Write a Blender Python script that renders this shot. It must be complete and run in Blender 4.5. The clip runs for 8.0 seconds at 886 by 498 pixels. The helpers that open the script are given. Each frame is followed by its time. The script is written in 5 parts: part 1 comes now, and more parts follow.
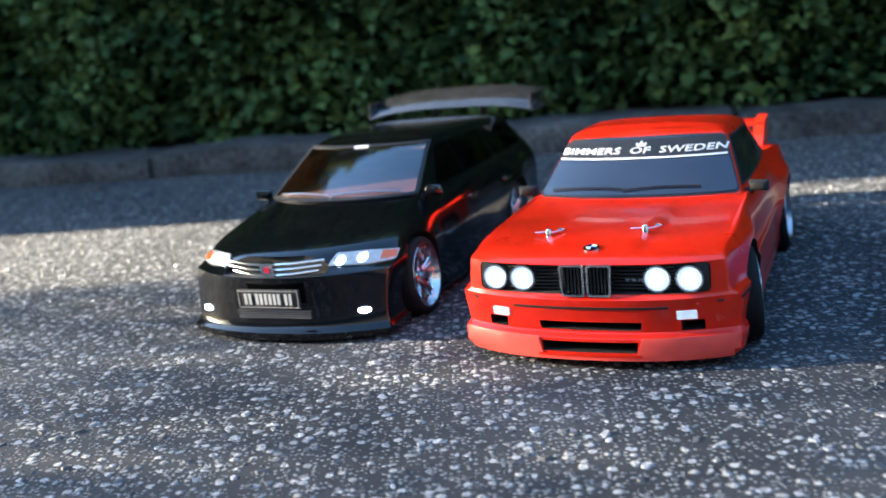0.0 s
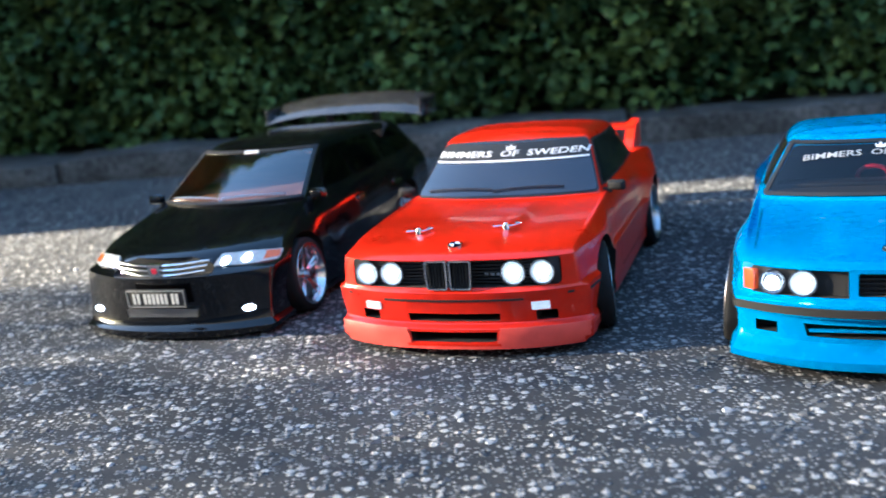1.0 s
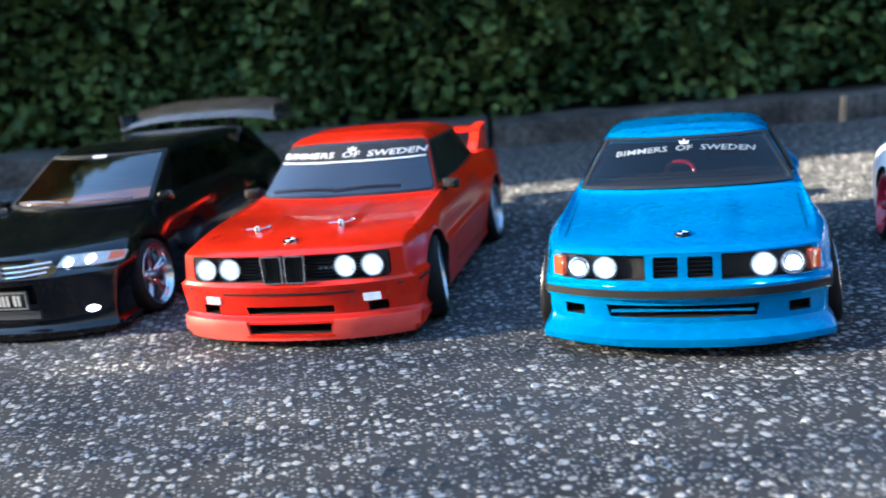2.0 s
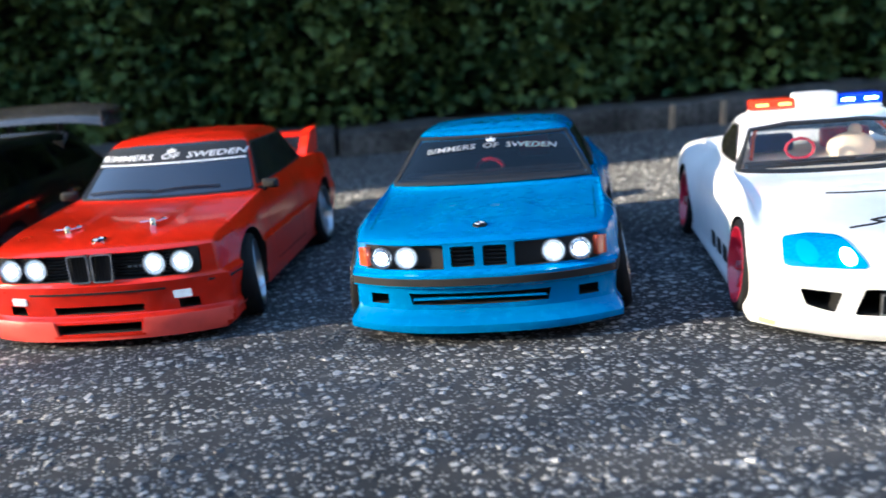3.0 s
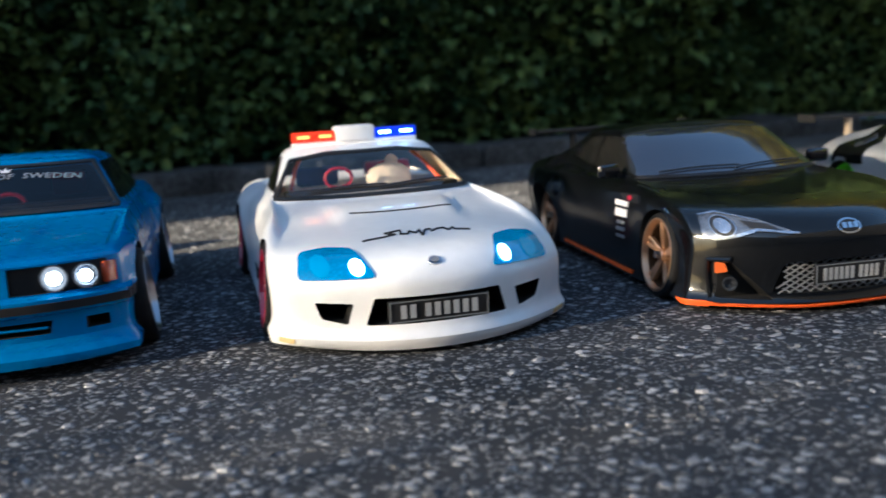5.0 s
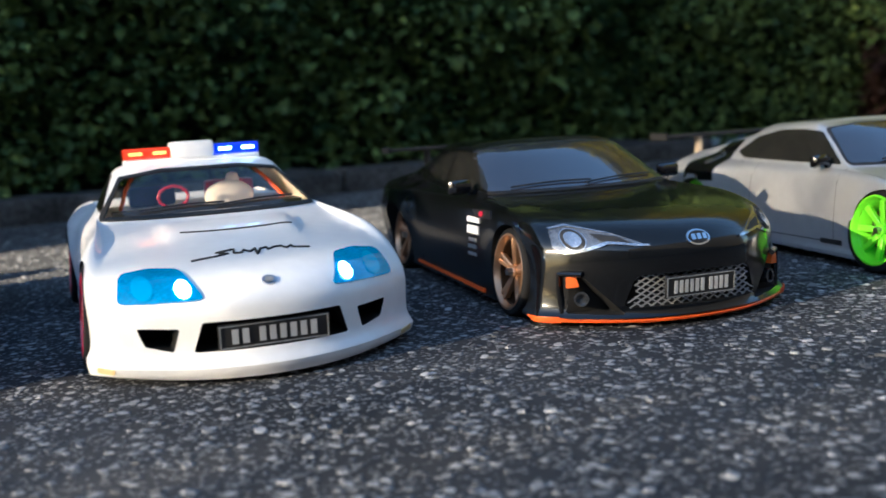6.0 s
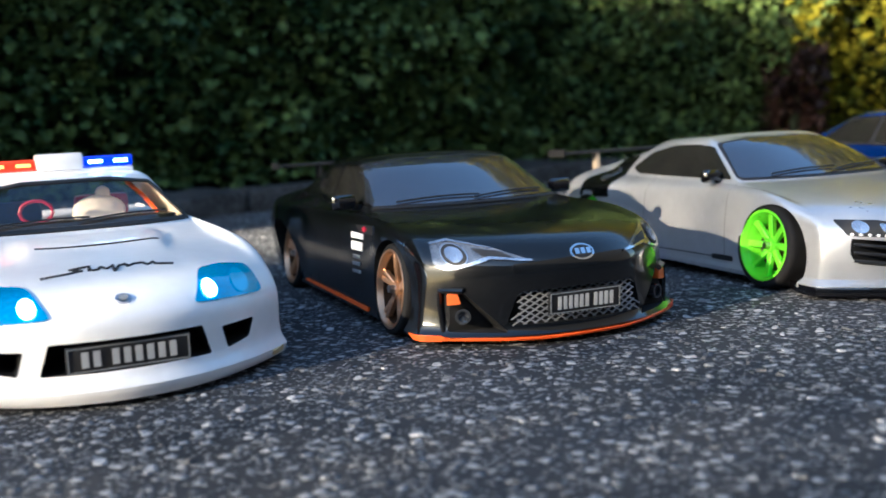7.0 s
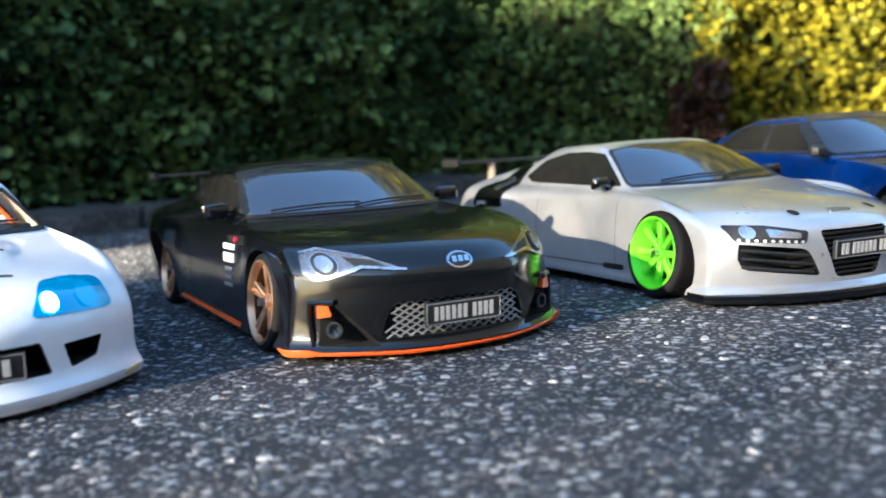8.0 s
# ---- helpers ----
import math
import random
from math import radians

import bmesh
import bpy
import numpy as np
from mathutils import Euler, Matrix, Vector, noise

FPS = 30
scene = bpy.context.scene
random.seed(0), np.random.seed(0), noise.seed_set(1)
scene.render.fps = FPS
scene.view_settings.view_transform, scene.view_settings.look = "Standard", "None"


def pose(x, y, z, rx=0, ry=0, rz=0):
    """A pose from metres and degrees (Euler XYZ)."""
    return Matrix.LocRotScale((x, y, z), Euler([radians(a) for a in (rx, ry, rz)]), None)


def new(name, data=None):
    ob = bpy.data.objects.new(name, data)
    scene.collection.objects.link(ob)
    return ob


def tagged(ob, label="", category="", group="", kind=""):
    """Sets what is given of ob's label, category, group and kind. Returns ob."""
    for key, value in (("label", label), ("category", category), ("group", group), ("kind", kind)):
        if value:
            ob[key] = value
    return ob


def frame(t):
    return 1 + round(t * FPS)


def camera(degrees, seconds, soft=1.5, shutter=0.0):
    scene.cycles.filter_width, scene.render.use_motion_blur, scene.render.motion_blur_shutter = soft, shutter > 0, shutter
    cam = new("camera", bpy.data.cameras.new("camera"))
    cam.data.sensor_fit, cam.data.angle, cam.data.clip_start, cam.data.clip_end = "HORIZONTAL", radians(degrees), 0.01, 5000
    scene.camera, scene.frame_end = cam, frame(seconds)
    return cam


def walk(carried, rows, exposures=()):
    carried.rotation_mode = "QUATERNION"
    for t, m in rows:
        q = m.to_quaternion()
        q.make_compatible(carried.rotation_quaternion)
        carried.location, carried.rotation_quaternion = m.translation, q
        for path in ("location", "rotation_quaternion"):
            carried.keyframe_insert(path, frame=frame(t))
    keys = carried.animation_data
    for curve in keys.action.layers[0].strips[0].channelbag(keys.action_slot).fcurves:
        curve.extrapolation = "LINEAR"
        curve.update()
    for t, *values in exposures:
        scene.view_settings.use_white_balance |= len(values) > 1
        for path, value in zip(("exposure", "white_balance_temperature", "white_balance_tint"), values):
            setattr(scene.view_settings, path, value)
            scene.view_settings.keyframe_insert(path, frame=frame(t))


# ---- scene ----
# camera and walk: seconds, eye, yaw, pitch, roll
cam = camera(47.7, 8.0, soft=1.6, shutter=0.3)
cam.data.dof.use_dof, cam.data.dof.focus_distance, cam.data.dof.aperture_fstop = True, 0.64, 7.5
PATH = [
    (0.0, 0.0405, 0.0220, 0.2276, 1.965, -12.553, -5.684),
    (0.5, 0.0606, -0.0030, 0.2288, 0.480, -12.657, -5.717),
    (1.0, 0.0818, -0.0240, 0.2303, -2.070, -12.783, -5.627),
    (1.5, 0.1002, -0.0453, 0.2275, -5.120, -12.804, -5.516),
    (3.0, 0.1597, -0.0960, 0.2062, -15.753, -12.414, -4.858),
    (3.5, 0.1793, -0.1028, 0.1928, -19.896, -11.823, -4.532),
    (4.0, 0.1977, -0.1056, 0.1824, -24.807, -10.788, -4.255),
    (4.5, 0.2139, -0.1099, 0.1674, -30.576, -9.887, -4.113),
    (5.0, 0.2438, -0.1090, 0.1550, -36.153, -9.091, -3.671),
    (6.5, 0.2961, -0.0884, 0.1357, -46.012, -7.277, -3.491),
    (7.0, 0.3177, -0.0930, 0.1309, -48.184, -6.773, -3.277),
    (7.5, 0.3361, -0.0892, 0.1246, -50.515, -6.366, -3.561),
    (8.0, 0.3592, -0.0927, 0.1203, -52.884, -6.029, -3.309),
]
walk(cam, [(t, pose(x, y, z, 90 + pitch, 0, yaw) @ pose(0, 0, 0, 0, 0, roll)) for t, x, y, z, yaw, pitch, roll in PATH],
     exposures=[(0.0, 3.45, 5180, 2), (1.5, 3.53, 5180, 2), (3.0, 3.1, 5230, 3), (3.5, 2.66, 5280, 3), (4.5, 2.13, 5330, 4), (5.2, 2.25, 5330, 4), (6.5, 2.47, 5230, 4), (7.0, 2.62, 5150, 4), (8.0, 3.12, 5150, 3)])

# world and sun: low evening sun from the side, clear sky
SUN_EL, SUN_AZ = 16.0, -8.5          # height, and the way the light travels in the plan (from +x)
world = bpy.data.worlds.new("sky")
scene.world = world
world.use_nodes = True
sky = world.node_tree.nodes.new("ShaderNodeTexSky")
sky.sky_type, sky.sun_disc = "NISHITA", False
sky.sun_elevation, sky.sun_rotation = radians(SUN_EL), radians(-90 - SUN_AZ)
world.node_tree.links.new(sky.outputs[0], world.node_tree.nodes["Background"].inputs[0])
world.node_tree.nodes["Background"].inputs[1].default_value = 0.076
sun = new("sun", bpy.data.lights.new("sun", "SUN"))
sun.data.energy, sun.data.angle, sun.data.color = 5.0, radians(0.7), (1.0, 0.72, 0.44)
way = Vector((math.cos(radians(SUN_AZ)) * math.cos(radians(SUN_EL)), math.sin(radians(SUN_AZ)) * math.cos(radians(SUN_EL)), -math.sin(radians(SUN_EL))))
sun.matrix_world = Matrix.Translation((-3, 0, 3)) @ way.to_track_quat("-Z", "Y").to_matrix().to_4x4()


# ---- materials ----
def material(name, base, rough=0.5, metal=0.0, coat=0.0, emit=None, strength=0.0, vary=0.0, scale=60.0, bump=0.0, alpha_glass=0.0, spec=0.5):
    """A principled material whose colour, roughness and relief vary at two scales."""
    m = bpy.data.materials.new(name)
    m.use_nodes = True
    n, l = m.node_tree.nodes, m.node_tree.links
    b = n["Principled BSDF"]
    b.inputs["Base Color"].default_value = (*base, 1)
    b.inputs["Roughness"].default_value, b.inputs["Metallic"].default_value = rough, metal
    b.inputs["Coat Weight"].default_value, b.inputs["Coat Roughness"].default_value = coat, 0.10 if name.startswith("satin") else 0.04
    b.inputs["Specular IOR Level"].default_value = spec
    if emit:
        b.inputs["Emission Color"].default_value, b.inputs["Emission Strength"].default_value = (*emit, 1), strength
    if alpha_glass:
        b.inputs["Transmission Weight"].default_value, b.inputs["IOR"].default_value = alpha_glass, 1.45
    if vary or bump:
        co = n.new("ShaderNodeTexCoord")
        fine, coarse = n.new("ShaderNodeTexNoise"), n.new("ShaderNodeTexNoise")
        fine.inputs["Scale"].default_value, coarse.inputs["Scale"].default_value = scale * 9, scale
        fine.inputs["Detail"].default_value = coarse.inputs["Detail"].default_value = 4
        mix = n.new("ShaderNodeMath")
        mix.operation = "MULTIPLY"
        for tex, k in ((fine, 0), (coarse, 1)):
            l.new(co.outputs["Object"], tex.inputs["Vector"])
            l.new(tex.outputs["Fac"], mix.inputs[k])
        if vary:
            ramp = n.new("ShaderNodeValToRGB")
            ramp.color_ramp.elements[0].position, ramp.color_ramp.elements[1].position = 0.12, 0.42
            ramp.color_ramp.elements[0].color = (*[c * (1 - vary) for c in base], 1)
            ramp.color_ramp.elements[1].color = (*[min(1, c * (1 + vary)) for c in base], 1)
            l.new(mix.outputs[0], ramp.inputs[0])
            l.new(ramp.outputs[0], b.inputs["Base Color"])
            rr = n.new("ShaderNodeMapRange")
            rr.inputs["From Min"].default_value, rr.inputs["From Max"].default_value = 0.1, 0.45
            rr.inputs["To Min"].default_value, rr.inputs["To Max"].default_value = rough * (0.9 if coat else 0.75), min(1, rough * (1.1 if coat else 1.4))
            l.new(mix.outputs[0], rr.inputs[0])
            l.new(rr.outputs[0], b.inputs["Roughness"])
        if bump:
            bp = n.new("ShaderNodeBump")
            bp.inputs["Strength"].default_value, bp.inputs["Distance"].default_value = bump, 0.002
            l.new(mix.outputs[0], bp.inputs["Height"])
            l.new(bp.outputs[0], b.inputs["Normal"])
    return m


def asphalt():
    """Old asphalt: dark binder, grey stone chips of two sizes, damp-looking darker stains."""
    m = material("asphalt", (0.05, 0.052, 0.056), 0.85, spec=0.25)
    n, l = m.node_tree.nodes, m.node_tree.links
    b = n["Principled BSDF"]
    co = n.new("ShaderNodeTexCoord")
    out = None
    heights = []
    for scale, lo, hi, tone in ((330, 0.42, 0.62, (0.21, 0.215, 0.225)), (150, 0.60, 0.74, (0.35, 0.352, 0.355))):
        v = n.new("ShaderNodeTexVoronoi")
        v.inputs["Scale"].default_value = scale
        l.new(co.outputs["Object"], v.inputs["Vector"])
        bw = n.new("ShaderNodeSeparateColor")
        l.new(v.outputs["Color"], bw.inputs[0])
        keep = n.new("ShaderNodeMapRange")
        keep.inputs["From Min"].default_value, keep.inputs["From Max"].default_value = lo, hi
        l.new(bw.outputs[0], keep.inputs[0])
        dist = n.new("ShaderNodeMapRange")
        dist.inputs["From Min"].default_value, dist.inputs["From Max"].default_value = 0.52, 0.30
        l.new(v.outputs["Distance"], dist.inputs[0])
        both = n.new("ShaderNodeMath")
        both.operation = "MULTIPLY"
        l.new(keep.outputs[0], both.inputs[0])
        l.new(dist.outputs[0], both.inputs[1])
        mx = n.new("ShaderNodeMix")
        mx.data_type = "RGBA"
        l.new(both.outputs[0], mx.inputs[0])
        if out:
            l.new(out, mx.inputs[6])
        else:
            big = n.new("ShaderNodeTexNoise")
            big.inputs["Scale"].default_value, big.inputs["Detail"].default_value = 5, 6
            l.new(co.outputs["Object"], big.inputs["Vector"])
            rp = n.new("ShaderNodeValToRGB")
            rp.color_ramp.elements[0].position, rp.color_ramp.elements[1].position = 0.35, 0.68
            rp.color_ramp.elements[0].color, rp.color_ramp.elements[1].color = (0.018, 0.020, 0.024, 1), (0.052, 0.053, 0.057, 1)
            l.new(big.outputs["Fac"], rp.inputs[0])
            l.new(rp.outputs[0], mx.inputs[6])
        mx.inputs[7].default_value = (*tone, 1)
        out = mx.outputs[2]
        heights.append(both.outputs[0])
    add = n.new("ShaderNodeMath")
    l.new(heights[0], add.inputs[0])
    l.new(heights[1], add.inputs[1])
    bp = n.new("ShaderNodeBump")
    bp.inputs["Strength"].default_value, bp.inputs["Distance"].default_value = 0.9, 0.0022
    l.new(add.outputs[0], bp.inputs["Height"])
    l.new(bp.outputs[0], b.inputs["Normal"])
    l.new(out, b.inputs["Base Color"])
    return m


def island_tint(name, dark, light, rough=0.7, sheen=0.0, trans=0.0):
    """A material whose colour varies from piece to piece of a joined mesh."""
    m = material(name, dark, rough, spec=0.3)
    n, l = m.node_tree.nodes, m.node_tree.links
    g = n.new("ShaderNodeNewGeometry")
    rp = n.new("ShaderNodeValToRGB")
    rp.color_ramp.elements[0].color, rp.color_ramp.elements[1].color = (*dark, 1), (*light, 1)
    if name == "stone_chip":
        rp.color_ramp.elements[0].position = 0.5
    co, big, add = n.new("ShaderNodeTexCoord"), n.new("ShaderNodeTexNoise"), n.new("ShaderNodeMath")
    big.inputs["Scale"].default_value, big.inputs["Detail"].default_value = 7.0, 3.0
    l.new(co.outputs["Object"], big.inputs["Vector"])
    add.operation = "MULTIPLY_ADD"
    l.new(big.outputs["Fac"], add.inputs[0])
    add.inputs[1].default_value = 1.6
    shift = n.new("ShaderNodeMath")
    shift.operation = "MULTIPLY_ADD"
    l.new(g.outputs["Random Per Island"], shift.inputs[0])
    shift.inputs[1].default_value, shift.inputs[2].default_value = 0.75, -0.68
    l.new(shift.outputs[0], add.inputs[2])
    l.new(g.outputs["Random Per Island"] if name == "stone_chip" else add.outputs[0], rp.inputs[0])
    l.new(rp.outputs[0], n["Principled BSDF"].inputs["Base Color"])
    if trans:
        t = n.new("ShaderNodeBsdfTranslucent")
        l.new(rp.outputs[0], t.inputs[0])
        mx = n.new("ShaderNodeMixShader")
        mx.inputs[0].default_value = trans
        l.new(n["Principled BSDF"].outputs[0], mx.inputs[1])
        l.new(t.outputs[0], mx.inputs[2])
        l.new(mx.outputs[0], n["Material Output"].inputs[0])
    return m


def thin_glass(name, tint, gloss=0.05, ior=1.6):
    """A thin clear pane: see-through, with a mirror gloss that grows towards the edge of sight."""
    m = bpy.data.materials.new(name)
    m.use_nodes = True
    n, l = m.node_tree.nodes, m.node_tree.links
    n.remove(n["Principled BSDF"])
    clear, shine, fr, mx = n.new("ShaderNodeBsdfTransparent"), n.new("ShaderNodeBsdfGlossy"), n.new("ShaderNodeFresnel"), n.new("ShaderNodeMixShader")
    clear.inputs[0].default_value = (*tint, 1)
    shine.inputs["Roughness"].default_value = gloss
    fr.inputs[0].default_value = ior
    for a, b in ((fr.outputs[0], mx.inputs[0]), (clear.outputs[0], mx.inputs[1]), (shine.outputs[0], mx.inputs[2]), (mx.outputs[0], n["Material Output"].inputs[0])):
        l.new(a, b)
    return m


ASPHALT = asphalt()
CHIP = island_tint("stone_chip", (0.070, 0.074, 0.082), (0.40, 0.402, 0.41), 0.55)
LEAF = island_tint("hedge_leaf", (0.022, 0.058, 0.020), (0.18, 0.25, 0.07), 0.55, trans=0.25)
LEAF_RED = island_tint("red_brown_leaf", (0.012, 0.007, 0.006), (0.045, 0.020, 0.014), 0.6, trans=0.15)
# sunlit copy of the hedge leaf, with the low sun's yellow in its colour
LEAF_SUNLIT = island_tint("sunlit_hedge_leaf", (0.040, 0.062, 0.006), (0.42, 0.37, 0.018), 0.55, trans=0.35)
# near-black: shade deep in the hedges put into the colour; also the bush's stem
STEM_AND_SHADE = material("stem_and_hedge_shade", (0.016, 0.020, 0.012), 0.95, vary=0.4, scale=20, bump=0.5, spec=0.03)
TIMBER = material("weathered_timber", (0.070, 0.067, 0.064), 0.9, vary=0.75, scale=11, bump=1.0, spec=0.2)
SOIL = material("soil", (0.04, 0.032, 0.025), 0.95, vary=0.4, scale=30, bump=0.8)
RENDERED = material("wall_plaster", (0.20, 0.19, 0.18), 0.9, vary=0.15, scale=8, bump=0.4)
BLACK = material("black_plastic", (0.012, 0.012, 0.013), 0.5, vary=0.3, scale=80)
LINING = material("black_lining", (0.006, 0.006, 0.006), 0.8)
RUBBER = material("tyre_rubber", (0.012, 0.012, 0.013), 0.8, vary=0.3, scale=70, bump=0.2, spec=0.2)
CHROME = material("chrome", (0.75, 0.76, 0.78), 0.12, 1.0)
STEEL = material("brushed_steel", (0.50, 0.50, 0.52), 0.28, 1.0)
TINT = material("tinted_window", (0.020, 0.023, 0.036), 0.08, coat=0.9)
SIDE_TINT = material("dark_side_window", (0.014, 0.014, 0.013), 0.12, coat=0.25, spec=0.25)
PLATE_PRINT = material("plate_print", (0.42, 0.43, 0.44), 0.5)
WHITE_PRINT = material("white_print", (0.75, 0.76, 0.78), 0.5)
LED = material("headlamp_lit", (0.9, 0.9, 0.9), 0.3, emit=(0.92, 0.96, 1.0), strength=2.2)
LED_SOFT = material("lit_lens", (0.62, 0.64, 0.66), 0.15, emit=(0.9, 0.95, 1.0), strength=0.05, coat=1.0, vary=0.3, scale=120)
LENS = material("lamp_reflector", (0.42, 0.44, 0.48), 0.16, 0.85, coat=1.0, vary=0.35, scale=90)
AMBER = material("amber_lens", (0.75, 0.14, 0.02), 0.15, coat=1.0)
RED_PAINT = material("red_paint", (0.60, 0.014, 0.001), 0.30, coat=0.65, spec=0.15, vary=0.10, scale=12)
BLUE_PAINT = material("sky_blue_paint", (0.001, 0.185, 0.47), 0.28, coat=0.65, spec=0.2, vary=0.08, scale=12)
WHITE_PAINT = material("white_paint", (0.87, 0.87, 0.87), 0.36, coat=0.45, vary=0.04, scale=12)
BLACK_PAINT = material("gloss_black_paint", (0.003, 0.003, 0.004), 0.15, coat=0.75, spec=0.2)
SATIN_BLACK = material("satin_black_paint", (0.004, 0.0045, 0.0055), 0.30, coat=1.0, vary=0.2, scale=18, spec=0.08)
SILVER_PAINT = material("silver_paint", (0.58, 0.59, 0.61), 0.30, 0.60, coat=1.0, vary=0.05, scale=14)
NAVY_PAINT = material("navy_blue_paint", (0.001, 0.011, 0.08), 0.25, coat=0.7, spec=0.4, vary=0.1, scale=12)


# ---- building helpers ----
def mesh_of(bm, name):
    me = bpy.data.meshes.new(name)
    bm.normal_update()
    bm.to_mesh(me)
    bm.free()
    return me


def part(name, bm, mat, parent=None, label="", smooth=40):
    """Links a bmesh or a mesh as one object, under a thing or a part."""
    me = bm if isinstance(bm, bpy.types.Mesh) else mesh_of(bm, name)
    if mat and not me.materials:
        me.materials.append(mat)
    if smooth:
        me.polygons.foreach_set("use_smooth", [True] * len(me.polygons))
        me.set_sharp_from_angle(angle=radians(smooth))
    ob = new(name, me)
    ob.parent = parent
    if label:
        tagged(ob, label)
    return ob


def box(x0, x1, y0, y1, z0, z1, bevel=0.0, bm=None):
    own = bm is None
    bm = bm or bmesh.new()
    made = bmesh.ops.create_cube(bm, size=1, matrix=Matrix.LocRotScale(((x0 + x1) / 2, (y0 + y1) / 2, (z0 + z1) / 2), None, (x1 - x0, y1 - y0, z1 - z0)))
    if bevel:
        edges = list({e for v in made["verts"] for e in v.link_edges})
        bmesh.ops.bevel(bm, geom=edges, offset=bevel, segments=2, affect="EDGES", profile=0.6)
    return bm


def lathe(profile, n=48, axis="u"):
    """Turns a list of (distance along the axis, radius) round the axis."""
    bm = bmesh.new()
    rows = []
    for a, r in profile:
        row = []
        for k in range(n):
            c, s = math.cos(2 * math.pi * k / n) * r, math.sin(2 * math.pi * k / n) * r
            row.append(bm.verts.new((a, c, s) if axis == "u" else (c, s, a) if axis == "z" else (c, a, s)))
        rows.append(row)
    for a, b in zip(rows, rows[1:]):
        for k in range(n):
            bm.faces.new((a[k], a[(k + 1) % n], b[(k + 1) % n], b[k]))
    bmesh.ops.recalc_face_normals(bm, faces=bm.faces)
    return bm


def rounded(poly, r, n=4):
    """The polygon with its corners rounded to about the radius r."""
    out = []
    for i, p in enumerate(poly):
        p, a, b = Vector(p), Vector(poly[i - 1]), Vector(poly[(i + 1) % len(poly)])
        ra, rb = min(r, (a - p).length * 0.45), min(r, (b - p).length * 0.45)
        s, e = p + (a - p).normalized() * ra, p + (b - p).normalized() * rb
        for k in range(n + 1):
            t = k / n
            out.append(tuple((1 - t) ** 2 * s + 2 * t * (1 - t) * p + t * t * e))
    return out


def mirrored(poly):
    return [(-a, b) for a, b in reversed(poly)]


def disc(cx, cz, r, n=24, squash=1.0):
    return [(cx + r * math.cos(2 * math.pi * k / n), cz + squash * r * math.sin(2 * math.pi * k / n)) for k in range(n)]


def tube(points, r, n=8):
    """A thin round bar through the points."""
    bm = bmesh.new()
    rows = []
    pts = [Vector(p) for p in points]
    for i, p in enumerate(pts):
        d = (pts[min(i + 1, len(pts) - 1)] - pts[max(i - 1, 0)]).normalized()
        a = d.orthogonal().normalized() if i == 0 else (a - d * a.dot(d)).normalized()
        b = d.cross(a)
        rows.append([bm.verts.new(p + (a * math.cos(2 * math.pi * k / n) + b * math.sin(2 * math.pi * k / n)) * r) for k in range(n)])
    for a2, b2 in zip(rows, rows[1:]):
        for k in range(n):
            bm.faces.new((a2[k], a2[(k + 1) % n], b2[(k + 1) % n], b2[k]))
    bm.faces.new(rows[0])
    bm.faces.new(rows[-1])
    bmesh.ops.recalc_face_normals(bm, faces=bm.faces)
    return bm


def ease(a, b, t):
    t = min(1.0, max(0.0, (t - a) / (b - a)))
    return t * t * (3 - 2 * t)


def raise_bonnet(me, dome):
    """Lifts the middle of the bonnet. dome: height, half width at its front and rear, width of the slope, and where along the car it rises and falls."""
    if dome:
        h, w0, w1, slope, a0, a1, b0, b1 = dome
        for v in me.vertices:
            x, y, z = v.co
            if a0 < y < b1 and v.normal.z > 0.5 and z > 0.05:
                w = w0 + (w1 - w0) * (y - a0) / (b1 - a0)
                v.co.z += h * (1 - ease(w, w + slope, abs(x))) * ease(a0, a1, y) * (1 - ease(b0, b1, y))


